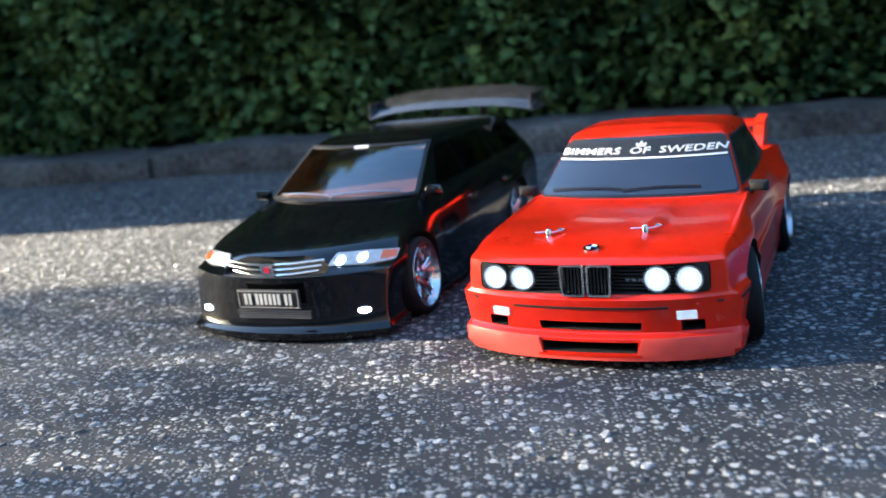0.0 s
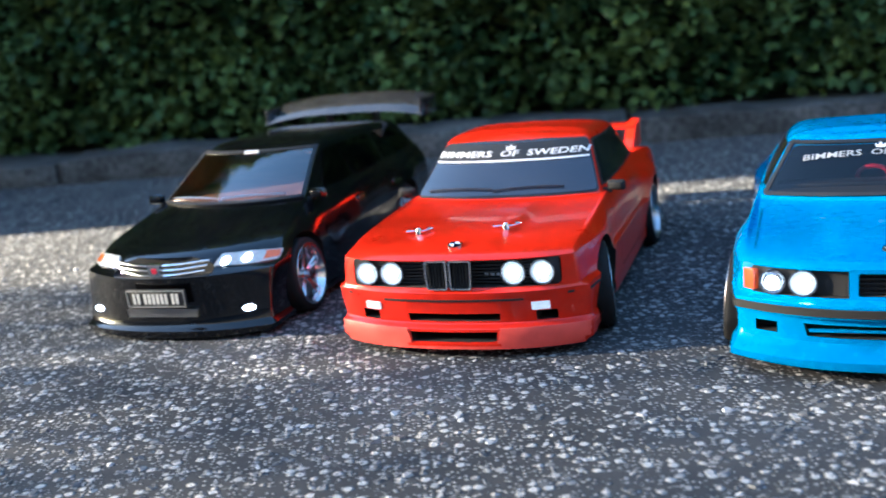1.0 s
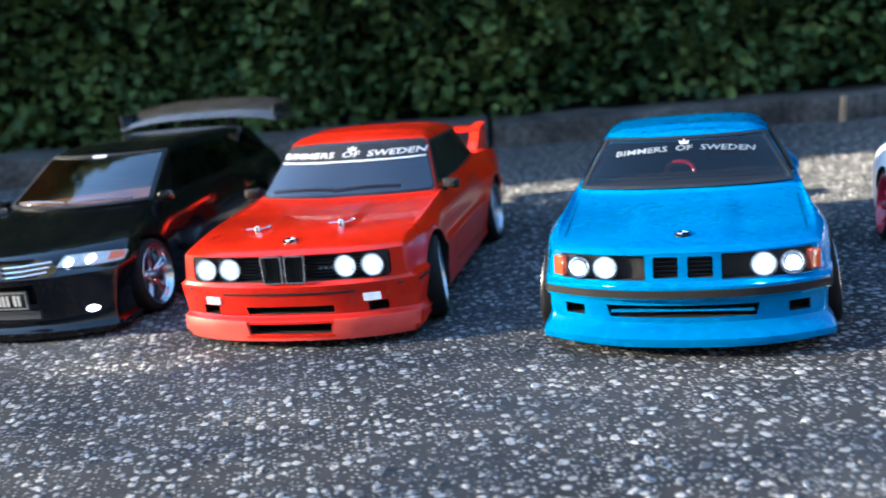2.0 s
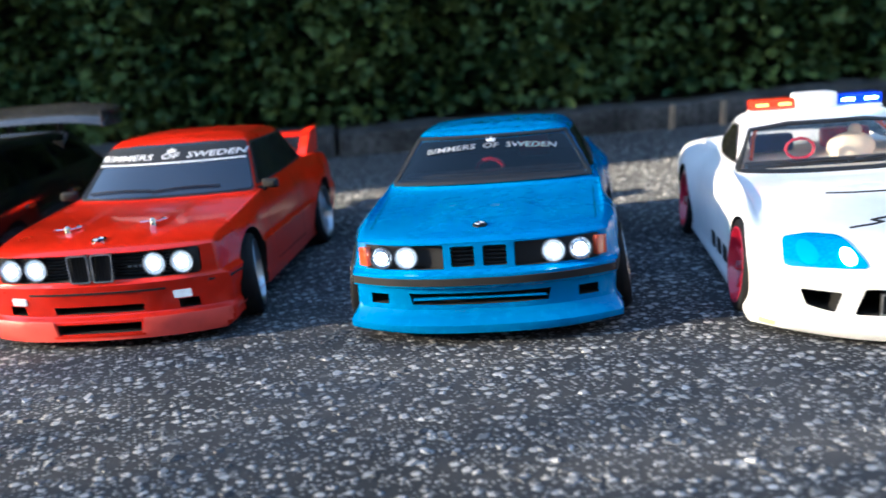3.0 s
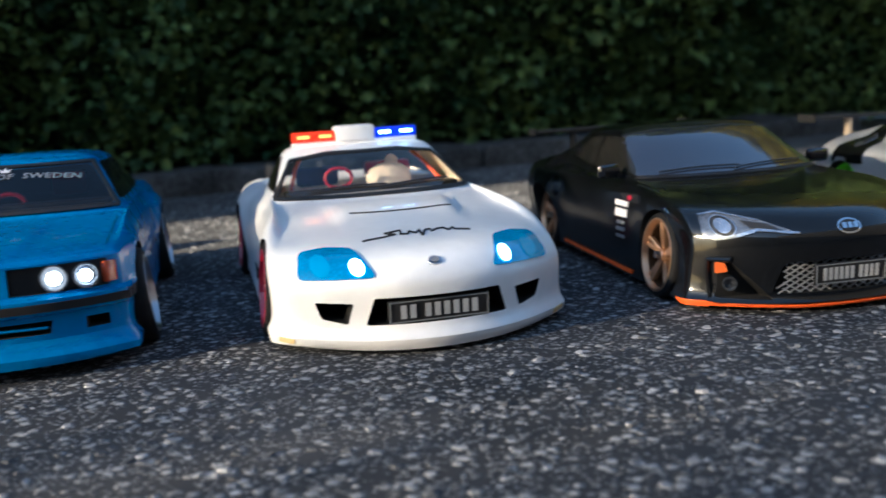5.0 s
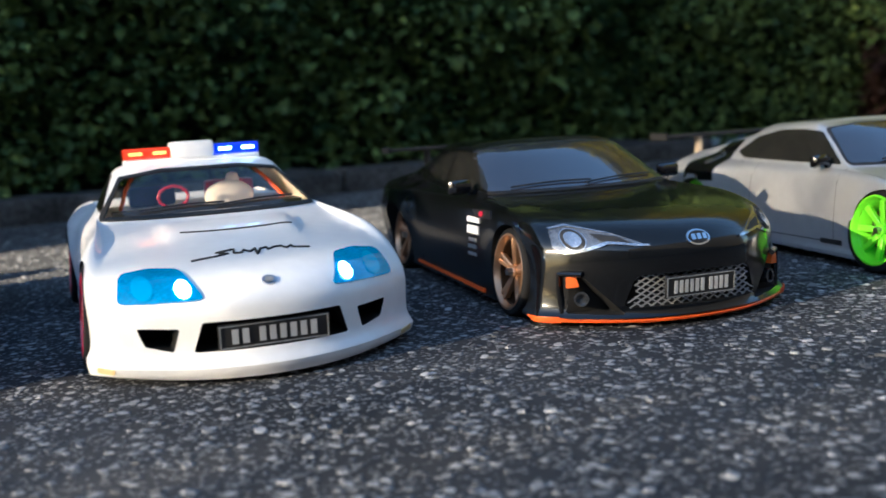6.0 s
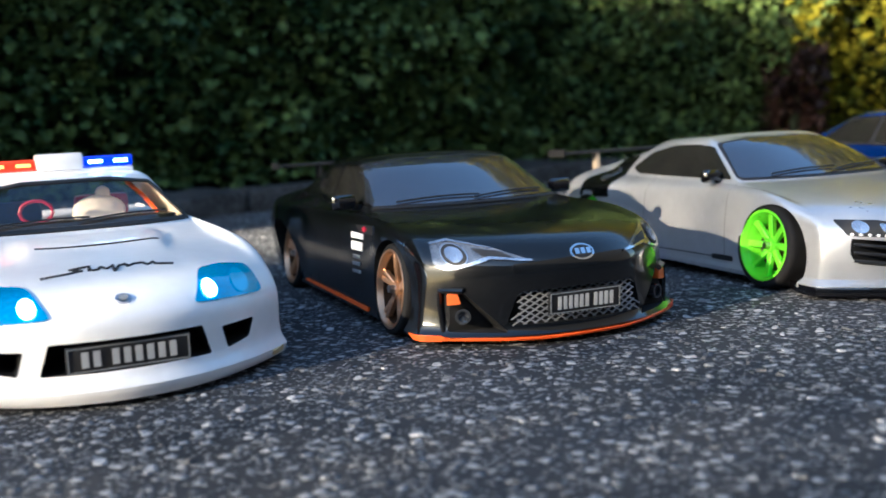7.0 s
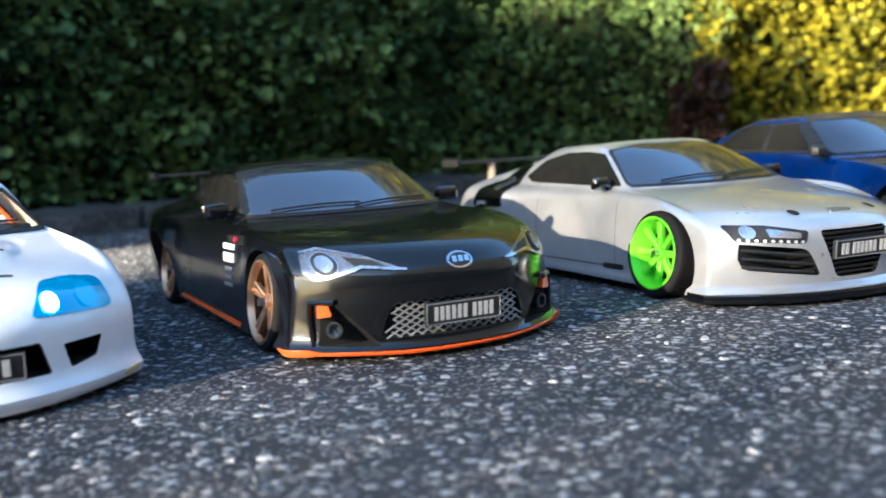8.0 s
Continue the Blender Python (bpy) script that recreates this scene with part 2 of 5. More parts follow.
class Shell:
    """A model car's body: rings from the lower lip to the roof, each a plan outline with its own heights; x across, y to the rear, z up."""

    def __init__(self, wheels, stations=26):
        self.rings, self.wheels, self.cuts, self.stations, self.cabin, self.cabin_sides = [], wheels, [], stations, None, []

    def ring(self, v, w, bow, z, crease=0.0, flare=(0.0, 0.0), power=2.6):
        half = []
        a, b = v[0] + bow[0], v[1] - bow[1]
        for q in (0, 0.22, 0.44, 0.64, 0.80, 0.91, 0.975):
            half.append((w[0] * q, v[0] + bow[0] * q ** power, z[0]))
        for k in range(self.stations + 1):
            s = k / self.stations
            u = w[0] * (2 * s - 1) * (s - 1) + w[1] * 4 * s * (1 - s) + w[2] * s * (2 * s - 1)
            y = a + (b - a) * s
            for f, c in zip(flare, self.wheels):
                u += f * math.exp(-(((y - c) / 0.038) ** 4))
            half.append((u, y, float(np.interp(s, (0, 0.10, 0.82, 1), z))))
        for q in (0.975, 0.91, 0.80, 0.64, 0.44, 0.22, 0):
            half.append((w[2] * q, v[1] - bow[1] * q ** power, z[3]))
        self.rings.append((half, crease))

    def cut_prism(self, poly, depth, start=-0.08):
        """An opening from the front: outline in (across, up), down to that distance from the front."""
        self.cuts.append(("front", poly, start, depth))

    def cut_side(self, poly, inner, outer=0.14):
        for s in (-1, 1):
            self.cuts.append(("side", poly, s * inner, s * outer))

    def build(self, name, paint, parent, lining=None, level=2, arch=0.037, arch_z=0.031, hub=0.066, label="", arch_at=None, dome=None):
        bm = bmesh.new()
        layer = bm.edges.layers.float.new("crease_edge")
        rows = []
        for half, crease in self.rings:
            n = len(half)
            right = [bm.verts.new(p) for p in half]
            left = [right[0]] + [bm.verts.new((-p[0], p[1], p[2])) for p in half[1:-1]] + [right[-1]]
            rows.append((right, left, crease))
        for (r0, l0, _), (r1, l1, _) in zip(rows, rows[1:]):
            for i in range(len(r0) - 1):
                bm.faces.new((r0[i], r0[i + 1], r1[i + 1], r1[i]))
                bm.faces.new((l0[i + 1], l0[i], l1[i], l1[i + 1]))
        for r, l, _ in (rows[0], rows[-1]):
            for i in range(len(r) - 1):
                bm.faces.new([q for k, q in enumerate((r[i], r[i + 1], l[i + 1], l[i])) if q not in (r[i], r[i + 1], l[i + 1], l[i])[:k]])
        for r, l, crease in rows:
            for side in (r, l):
                for p, q in zip(side, side[1:]):
                    e = bm.edges.get((p, q))
                    if e and crease:
                        e[layer] = crease
        bmesh.ops.recalc_face_normals(bm, faces=bm.faces)
        me = mesh_of(bm, name)
        me.materials.append(paint)
        me.materials.append(LINING)
        me.materials.append(lining or LINING)
        ob = new(name, me)
        sub = ob.modifiers.new("sub", "SUBSURF")
        sub.levels = sub.render_levels = level
        cutters = []
        arches = bmesh.new()
        radii = arch if isinstance(arch, tuple) else (arch, arch)
        for c, ar in zip(arch_at or self.wheels, radii):
            for s in (-1, 1):
                bmesh.ops.create_cone(arches, segments=48, radius1=ar, radius2=ar, depth=0.08, cap_ends=True,
                                      matrix=Matrix.Translation((s * (hub + 0.04), c, arch_z)) @ Matrix.Rotation(math.pi / 2, 4, "Y"))
        cutters.append(arches)
        if self.cuts:
            cb = bmesh.new()
            for kind, poly, a, b in self.cuts:
                lo = [cb.verts.new((p[0], a, p[1]) if kind == "front" else (a, p[0], p[1])) for p in poly]
                hi = [cb.verts.new((p[0], b, p[1]) if kind == "front" else (b, p[0], p[1])) for p in poly]
                cb.faces.new(lo)
                cb.faces.new(hi)
                for i in range(len(lo)):
                    j = (i + 1) % len(lo)
                    cb.faces.new((lo[i], lo[j], hi[j], hi[i]))
            bmesh.ops.recalc_face_normals(cb, faces=cb.faces)
            cutters.append(cb)
        made = []
        for cbm in cutters:
            for f in cbm.faces:
                f.material_index = 1
            cm = mesh_of(cbm, "cutter")
            cm.materials.append(paint)
            cm.materials.append(LINING)
            co = new("cutter", cm)
            made.append(co)
            mod = ob.modifiers.new("cut", "BOOLEAN")
            mod.object, mod.operation, mod.solver, mod.material_mode = co, "DIFFERENCE", "EXACT", "INDEX"
        bpy.context.view_layer.update()
        dg = bpy.context.evaluated_depsgraph_get()
        final = bpy.data.meshes.new_from_object(ob.evaluated_get(dg), depsgraph=dg)
        raise_bonnet(final, dome)
        self.tree = tree_of(final)
        if self.cabin:
            solids = [prism_front(*self.cabin)] + [prism_side(*c) for c in self.cabin_sides]
            for solid in solids:
                cm = mesh_of(solid, "cutter")
                for m in (paint, LINING, lining or LINING):
                    cm.materials.append(m)
                cm.polygons.foreach_set("material_index", [2] * len(cm.polygons))
                made.append(new("cutter", cm))
                mod = ob.modifiers.new("cabin", "BOOLEAN")
                mod.object, mod.operation, mod.solver, mod.material_mode = made[-1], "DIFFERENCE", "EXACT", "INDEX"
            bpy.context.view_layer.update()
            dg = bpy.context.evaluated_depsgraph_get()
            final = bpy.data.meshes.new_from_object(ob.evaluated_get(dg), depsgraph=dg)
            raise_bonnet(final, dome)
        for o in [ob] + made:
            bpy.data.objects.remove(o)
        body = part(name, final, None, parent, label, smooth=32)
        self.body = body
        return body


from mathutils.bvhtree import BVHTree


def tree_of(me):
    bm = bmesh.new()
    bm.from_mesh(me)
    t = BVHTree.FromBMesh(bm)
    bm.free()
    return t


def landing(tree, p, plane):
    """Where a point of a flat drawing lands on the body: the place and the outward normal."""
    a, b = p
    o, d = {"front": (Vector((a, -0.3, b)), Vector((0, 1, 0))), "top": (Vector((a, b, 0.4)), Vector((0, 0, -1))),
            "left": (Vector((-0.3, a, b)), Vector((1, 0, 0))), "right": (Vector((0.3, a, b)), Vector((-1, 0, 0)))}[plane]
    hit, n, _, _ = tree.ray_cast(o, d)
    if hit is None:
        return None, None
    return hit, (n if n.dot(d) < 0 else -n)


def decal(name, tree, poly, mat, parent, plane="front", off=0.0007, step=0.004, label="", sink=0.0012):
    """A thin skin laid over the body: a flat outline projected on it, with an edge of its own."""
    bm = bmesh.new()
    vs = [bm.verts.new((p[0], p[1], 0)) for p in poly]
    bm.faces.new(vs)
    for axis in (0, 1):
        lo, hi = min(p[axis] for p in poly), max(p[axis] for p in poly)
        k = math.ceil(lo / step) * step
        while k < hi:
            co, no = [0, 0, 0], [0, 0, 0]
            co[axis], no[axis] = k, 1
            bmesh.ops.bisect_plane(bm, geom=bm.verts[:] + bm.edges[:] + bm.faces[:], plane_co=co, plane_no=no, dist=1e-6)
            k += step
    lay_on(bm, tree, plane, off, sink)
    return part(name, bm, mat, parent, label, smooth=50)


def lay_on(bm, tree, plane, off, sink):
    lost, place = [], {}
    for v in bm.verts:
        hit, n = landing(tree, (v.co.x, v.co.y), plane)
        if hit is None:
            lost.append(v)
        else:
            place[v] = (hit, n)
    for v, (hit, n) in place.items():
        v.co = hit + n * off
    if lost:
        bmesh.ops.delete(bm, geom=lost, context="VERTS")
    bm.normal_update()
    way_out = {"front": Vector((0, -1, 0)), "top": Vector((0, 0, 1)), "left": Vector((-1, 0, 0)), "right": Vector((1, 0, 0))}[plane]
    for f in bm.faces:
        if f.normal.dot(way_out) < 0:
            f.normal_flip()
    if sink:
        rim = [e for e in bm.edges if e.is_boundary]
        down = {v: place[v][1] for e in rim for v in e.verts if v in place}
        geo = bmesh.ops.extrude_edge_only(bm, edges=rim)["geom"]
        for v in geo:
            if isinstance(v, bmesh.types.BMVert):
                hit, n = landing(tree, (v.co.x, v.co.z) if plane == "front" else (v.co.x, v.co.y) if plane == "top" else (v.co.y, v.co.z), plane)
                v.co -= (n or way_out) * sink


def lettering(name, words, tree, centre, height, mat, parent, plane="front", off=0.0012, wide=1.0, shear=0.0, arc=0.0):
    """Words in the built-in font, laid over the body."""
    cu = bpy.data.curves.new(name, "FONT")
    cu.body, cu.align_x, cu.align_y, cu.size, cu.shear, cu.resolution_u = words, "CENTER", "CENTER", height * 1.4, shear, 2
    cu.offset = height * 0.012
    ob = new(name, cu)
    bpy.context.view_layer.update()
    me = bpy.data.meshes.new_from_object(ob.evaluated_get(bpy.context.evaluated_depsgraph_get()))
    bpy.data.objects.remove(ob)
    bm = bmesh.new()
    bm.from_mesh(me)
    sgn = -1 if plane == "left" else 1
    for v in bm.verts:
        x, y = v.co.x * wide, v.co.y
        v.co = (centre[0] + sgn * x, centre[1] + y - arc * x * x, 0)
    bmesh.ops.triangulate(bm, faces=bm.faces[:])
    lay_on(bm, tree, plane, off, 0)
    return part(name, bm, mat, parent, smooth=0)


def wheel(parent, place, side, rim_mat, spokes=10, twin=False, radius=0.0315, rim_r=0.0265, width=0.026, camber=5.0, dish=0.006, steer=0.0, nut_mat=None, hub_r=0.006, barrel=None, twin_w=0.0014):
    """A model car's wheel: rim with barrel and spokes, with the tyre and the hub nut under it. side: -1 or 1, the way its face looks."""
    h = width / 2
    rim = part("wheel", lathe([(h - 0.004, rim_r), (h - 0.0006, rim_r), (h, rim_r - 0.0004), (h, rim_r - 0.0018), (h - 0.002, rim_r - 0.0028), (h - 0.004, rim_r - 0.0034)]), rim_mat, parent)
    part("barrel", lathe([(h - 0.0042, rim_r - 0.0034), (h - dish, rim_r - 0.0045), (-h + 0.004, rim_r - 0.006), (-h, rim_r - 0.002), (-h, rim_r), (h - 0.0042, rim_r)]), barrel or rim_mat, rim)
    rim.matrix_basis = pose(place[0], place[1], place[2]) @ pose(0, 0, 0, 0, 0, (0 if side > 0 else 180) + steer) @ pose(0, 0, 0, 0, -camber, 0)
    offs = (-0.11, 0.11) if twin else (0.0,)
    wd = twin_w if twin else 1.05 * math.pi * hub_r / spokes
    sp = bmesh.new()
    bmesh.ops.create_cube(sp, size=1, matrix=Matrix.LocRotScale((h - dish - 0.0005, 0, (rim_r + hub_r - 0.004) / 2), None, (0.004, wd * 2, rim_r - hub_r + 0.002)))
    bmesh.ops.bevel(sp, geom=sp.edges[:], offset=0.0006, segments=1, affect="EDGES")
    for v in sp.verts:
        if math.hypot(v.co.y, v.co.z) < rim_r * 0.5:
            v.co.x -= 0.0025
    spoke = mesh_of(sp, "spoke")
    for k in range(spokes):
        for o in offs:
            part("spoke", spoke, rim_mat, rim).matrix_basis = Matrix.Rotation(2 * math.pi * k / spokes + o, 4, "X")
    hb = bmesh.new()
    bmesh.ops.create_cone(hb, segments=24, radius1=hub_r, radius2=hub_r * 0.8, depth=0.005, cap_ends=True, matrix=Matrix.Translation((h - dish - 0.002, 0, 0)) @ Matrix.Rotation(math.pi / 2, 4, "Y"))
    part("hub", hb, rim_mat, rim)
    prof = []
    for k in range(13):
        t = math.pi * k / 12
        prof.append((h * 0.98 * -math.cos(t) * (1 if abs(math.cos(t)) > 0.9 else 1.04), rim_r - 0.0006 + (radius - rim_r + 0.0006) * min(1, 1.25 * math.sin(t) ** 0.55)))
    part("tyre", lathe(prof), RUBBER, rim)
    nut = bmesh.new()
    bmesh.ops.create_cone(nut, segments=6, radius1=0.003, radius2=0.0026, depth=0.005, cap_ends=True, matrix=Matrix.Translation((h - dish + 0.002, 0, 0)) @ Matrix.Rotation(math.pi / 2, 4, "Y"))
    part("hub_nut", nut, nut_mat or STEEL, rim, smooth=0)
    part("brake_disc", lathe([(-0.001, 0.001), (-0.001, rim_r * 0.72), (-0.002, rim_r * 0.72), (-0.002, 0.001)]), BLACK, rim)
    return rim


def four_wheels(car, sh, track, mat, **kw):
    steer = kw.pop("steer", 0.0)
    for k, c in enumerate(sh.wheels):
        for s in (-1, 1):
            wheel(car, (s * track, c, kw.get("radius", 0.0315) - 0.0005), s, mat, steer=0.0 if k else steer, **kw)


def new_car(name, x, y, turn, label):
    car = new(name)
    car.empty_display_size = 0.05
    car.matrix_basis = pose(x, y, 0, 0, 0, turn)
    return tagged(car, label, "model car", "row of model cars")


def mirror_pair(car, tree, h, v, z, mat, size=1.0, stalk=0.008):
    """Door mirrors: a rounded housing on a short foot, with the glass towards the rear."""
    for s in (-1, 1):
        bm = box(-0.009 * size, 0.009 * size, -0.004 * size, 0.005 * size, -0.005 * size, 0.005 * size, 0.003 * size)
        for q in bm.verts:
            if q.co.y < 0:
                q.co.x *= 0.75
                q.co.z *= 0.7
        box(-s * 0.009 * size - 0.004, -s * 0.009 * size + 0.004, -0.0015, 0.0025, -0.006, -0.002, 0.0008, bm)
        m = part("door_mirror", bm, mat, car)
        m.matrix_basis = pose(s * h, v, z, 0, 0, s * -8)
        part("mirror_glass", box(-0.007 * size, 0.007 * size, 0.0052 * size, 0.0058 * size, -0.0035 * size, 0.0035 * size, 0.0002), CHROME, m)


def plate(car, y, z, w, h, lean=8, backing=None, mark=None, bars=(2, 6)):
    """A number plate: dark plate with a pale rim, and a row of plain bars in place of its characters."""
    p = part("number_plate", box(-w / 2, w / 2, -0.0012, 0.0012, -h / 2, h / 2, 0.0006), backing or BLACK, car, "black number plate with pale bars")
    p.matrix_basis = pose(0, y, z, lean)
    e = 0.0006
    rim = bmesh.new()
    for a in ((-w / 2 + e, w / 2 - e, h / 2 - 2 * e, h / 2 - e), (-w / 2 + e, w / 2 - e, -h / 2 + e, -h / 2 + 2 * e),
              (-w / 2 + e, -w / 2 + 2 * e, -h / 2 + 2 * e, h / 2 - 2 * e), (w / 2 - 2 * e, w / 2 - e, -h / 2 + 2 * e, h / 2 - 2 * e)):
        box(a[0], a[1], -0.0017, -0.0011, a[2], a[3], 0, rim)
    part("plate_rim", rim, mark or FADED, p, smooth=0)
    cells = sum(bars) + 0.6 * (len(bars) - 1)
    step = w * 0.80 / cells
    c = -w * 0.40
    for word in bars:
        for k in range(word):
            part("plate_bar", box(c + step * 0.20, c + step * 0.80, -0.0018, -0.0011, -h * 0.29, h * 0.29), mark or PLATE_PRINT, p, smooth=0)
            c += step
        c += step * 0.6
    return p


# ---- the setting ----
KERB_Y, KERB_TURN = 1.74, math.degrees(math.atan(-0.24))
PEGS = ((1.068, 0.044), (1.159, 0.042))
kerb_m = pose(0, KERB_Y, 0, 0, 0, KERB_TURN)

bm = bmesh.new()
bmesh.ops.create_grid(bm, x_segments=1, y_segments=1, size=60)
ground = tagged(part("ground", bm, ASPHALT, smooth=0), "grey worn asphalt with pale stone chips", "asphalt", kind="structure")


def chip_mesh(n, x0, x1, y0, y1, lo, hi, seed):
    """Stone chips set in the asphalt, each a low faceted stone of its own."""
    rng = np.random.default_rng(seed)
    k = 6
    ang = np.linspace(0, 2 * np.pi, k, endpoint=False)
    c = np.stack([rng.uniform(x0, x1, n), rng.uniform(y0, y1, n)], 1)
    r = lo + (hi - lo) * rng.random(n) ** 3.2
    turn, sq = rng.uniform(0, 6.28, n), rng.uniform(0.5, 1.0, n)
    jit = rng.uniform(0.7, 1.15, (n, k))
    rise = r * rng.uniform(0.08, 0.32, n)
    tilt = rng.uniform(-0.25, 0.25, (n, 2))
    out = []
    for f, z in ((1.0, -0.35), (0.72, 1.0)):
        px, py = np.cos(ang)[None] * r[:, None] * jit * f, np.sin(ang)[None] * (r * sq)[:, None] * jit * f
        x = px * np.cos(turn)[:, None] - py * np.sin(turn)[:, None]
        y = px * np.sin(turn)[:, None] + py * np.cos(turn)[:, None]
        zz = rise[:, None] * z + (x * tilt[:, :1] + y * tilt[:, 1:]) * (z > 0)
        out.append(np.stack([x + c[:, :1], y + c[:, 1:], zz], 2))
    verts = np.concatenate(out, 1).reshape(-1, 3)
    faces = []
    for i in range(n):
        o = i * 2 * k
        faces.append(tuple(range(o + k, o + 2 * k)))
        faces.extend((o + j, o + (j + 1) % k, o + k + (j + 1) % k, o + k + j) for j in range(k))
    me = bpy.data.meshes.new("stone_chips")
    me.from_pydata(verts.tolist(), [], faces)
    return me


chips = tagged(part("stone_chips", chip_mesh(42000, -0.75, 1.7, 0.02, 1.35, 0.0008, 0.0043, 3), CHIP, smooth=0), "pale grey stone chips set in the asphalt", "stone chips", kind="stuff")

# sleepers along the foot of the hedge
random.seed(4)
kerb = tagged(new("kerb"), "row of weathered grey timber sleepers under the hedge", "kerb", kind="structure")
kerb.matrix_basis = kerb_m
x = -3.2
while x < 2.2:
    ln = 0.92 + random.uniform(-0.1, 0.15)
    bm = box(x + 0.003, x + ln - 0.003, 0.0, 0.16, -0.01, 0.044 + random.uniform(-0.006, 0.006), 0.008)
    bmesh.ops.subdivide_edges(bm, edges=[e for e in bm.edges if abs(e.verts[0].co.x - e.verts[1].co.x) > 0.3], cuts=24)
    bmesh.ops.subdivide_edges(bm, edges=[e for e in bm.edges if abs(e.verts[0].co.y - e.verts[1].co.y) > 0.08], cuts=4)
    for v in bm.verts:
        v.co += Vector(noise.noise_vector(v.co * 14)) * 0.008 + Vector((0, noise.noise(Vector((v.co.x * 2.5, 7, 0))) * 0.012, noise.noise(Vector((v.co.x * 4.0, 3, v.co.y * 9))) * 0.009 * (v.co.z > 0.02)))
    part("sleeper", bm, TIMBER, kerb, smooth=45)
    x += ln

# two short pegs that hold the sleepers
PEG = material("pale_peg_wood", (0.30, 0.22, 0.15), 0.8, vary=0.3, scale=60, bump=0.4)
for u, h in PEGS:
    bm = box(-0.0045, 0.0045, -0.0045, 0.0045, -0.01, h, 0.001)
    for v in bm.verts:
        if v.co.z > h * 0.6:
            v.co.x, v.co.y = v.co.x * 0.8 + 0.001, v.co.y * 0.85
    peg = tagged(part("wooden_peg", bm, PEG, smooth=0), "short pale wooden peg against the sleepers", "peg", "pegs at the kerb")
    peg.matrix_basis = kerb_m @ pose(u, -0.018, 0, 0, 3, 12)

soil = part("soil", box(-7, 2.4, 0.155, 1.2, -0.02, 0.036), SOIL, smooth=0)
soil.matrix_basis = kerb_m
tagged(soil, "dark soil under the hedge", "soil", kind="structure")


def hedge_face(s, z):
    """How far the hedge's face stands behind the sleepers' front, along the hedge and up."""
    f = 0.17 + 0.05 * noise.noise(Vector((s * 1.7, z * 2.0, 3))) + 0.065 * noise.noise(Vector((s * 5.0, z * 5.0, 9))) + 0.04 * noise.noise(Vector((s * 14, z * 14, 2)))
    return f - 0.09 * min(1, max(0, (z - 0.03) / 0.35))


def leaf_mesh(n, s0, s1, z0, z1, seed, size=(0.010, 0.020)):
    rng = np.random.default_rng(seed)
    verts, faces = [], []
    for i in range(n):
        s, z = rng.uniform(s0, s1), z0 + (z1 - z0) * rng.random()
        d = hedge_face(s, z) + rng.exponential(0.030) - 0.012
        g = rng.uniform(*size) * (1.25 if rng.random() < 0.15 else 1.0)
        # each leaf points outwards and droops, folded along its middle
        w = Vector((rng.normal(0, 0.8), -1.0 + rng.normal(0, 0.55), rng.normal(-0.1, 0.75))).normalized()
        side = w.cross(Vector((rng.normal(0, 0.4), rng.normal(0, 0.4), 1))).normalized()
        up = side.cross(w)
        p = Vector((s, d, z))
        o = len(verts)
        wid = g * rng.uniform(0.32, 0.46)
        for q in (p, p + w * g * 0.35 + side * wid + up * wid * 0.35, p + w * g * 0.75 + side * wid * 0.75 + up * wid * 0.2, p + w * g - up * g * 0.15,
                  p + w * g * 0.75 - side * wid * 0.75 + up * wid * 0.2, p + w * g * 0.35 - side * wid + up * wid * 0.35, p + w * g * 0.5):
            verts.append(tuple(q))
        faces += [(o, o + 1, o + 2, o + 6), (o + 6, o + 2, o + 3), (o, o + 6, o + 4, o + 5), (o + 6, o + 3, o + 4)]
    me = bpy.data.meshes.new("leaves")
    me.from_pydata(verts, [], faces)
    return me


def hedge_top(s):
    return 1.50 + 0.06 * math.sin(2.1 * s) + 0.04 * math.sin(5.3 * s + 1)


def backing_wall(s0, s1, top, depth=0.9, cols=120, rws=20):
    """A near-black backing sheet whose colour is the shade inside a hedge; it stops the sight behind the leaves."""
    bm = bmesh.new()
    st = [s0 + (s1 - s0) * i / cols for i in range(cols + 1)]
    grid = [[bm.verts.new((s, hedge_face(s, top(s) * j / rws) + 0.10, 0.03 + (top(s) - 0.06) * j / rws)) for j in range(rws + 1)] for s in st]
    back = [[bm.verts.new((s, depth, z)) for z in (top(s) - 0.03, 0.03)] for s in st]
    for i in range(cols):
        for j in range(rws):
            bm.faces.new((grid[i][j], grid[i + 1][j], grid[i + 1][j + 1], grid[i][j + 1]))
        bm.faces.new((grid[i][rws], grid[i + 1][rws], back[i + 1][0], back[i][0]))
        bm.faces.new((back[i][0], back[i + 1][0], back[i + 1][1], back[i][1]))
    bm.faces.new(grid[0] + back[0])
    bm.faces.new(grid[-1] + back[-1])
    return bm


hedge = tagged(new("hedge"), "dense clipped dark green hedge with small leaves", "hedge", kind="stuff")
hedge.matrix_basis = kerb_m
part("shade_backing", backing_wall(-7.0, 2.3, hedge_top), STEM_AND_SHADE, hedge)
part("leaves", leaf_mesh(40000, -1.3, 2.32, 0.05, 0.80, 5, (0.013, 0.030)), LEAF, hedge, smooth=0)
part("leaves", leaf_mesh(26000, -3.0, 2.32, 0.78, 1.58, 6, (0.025, 0.045)), LEAF, hedge, smooth=0)

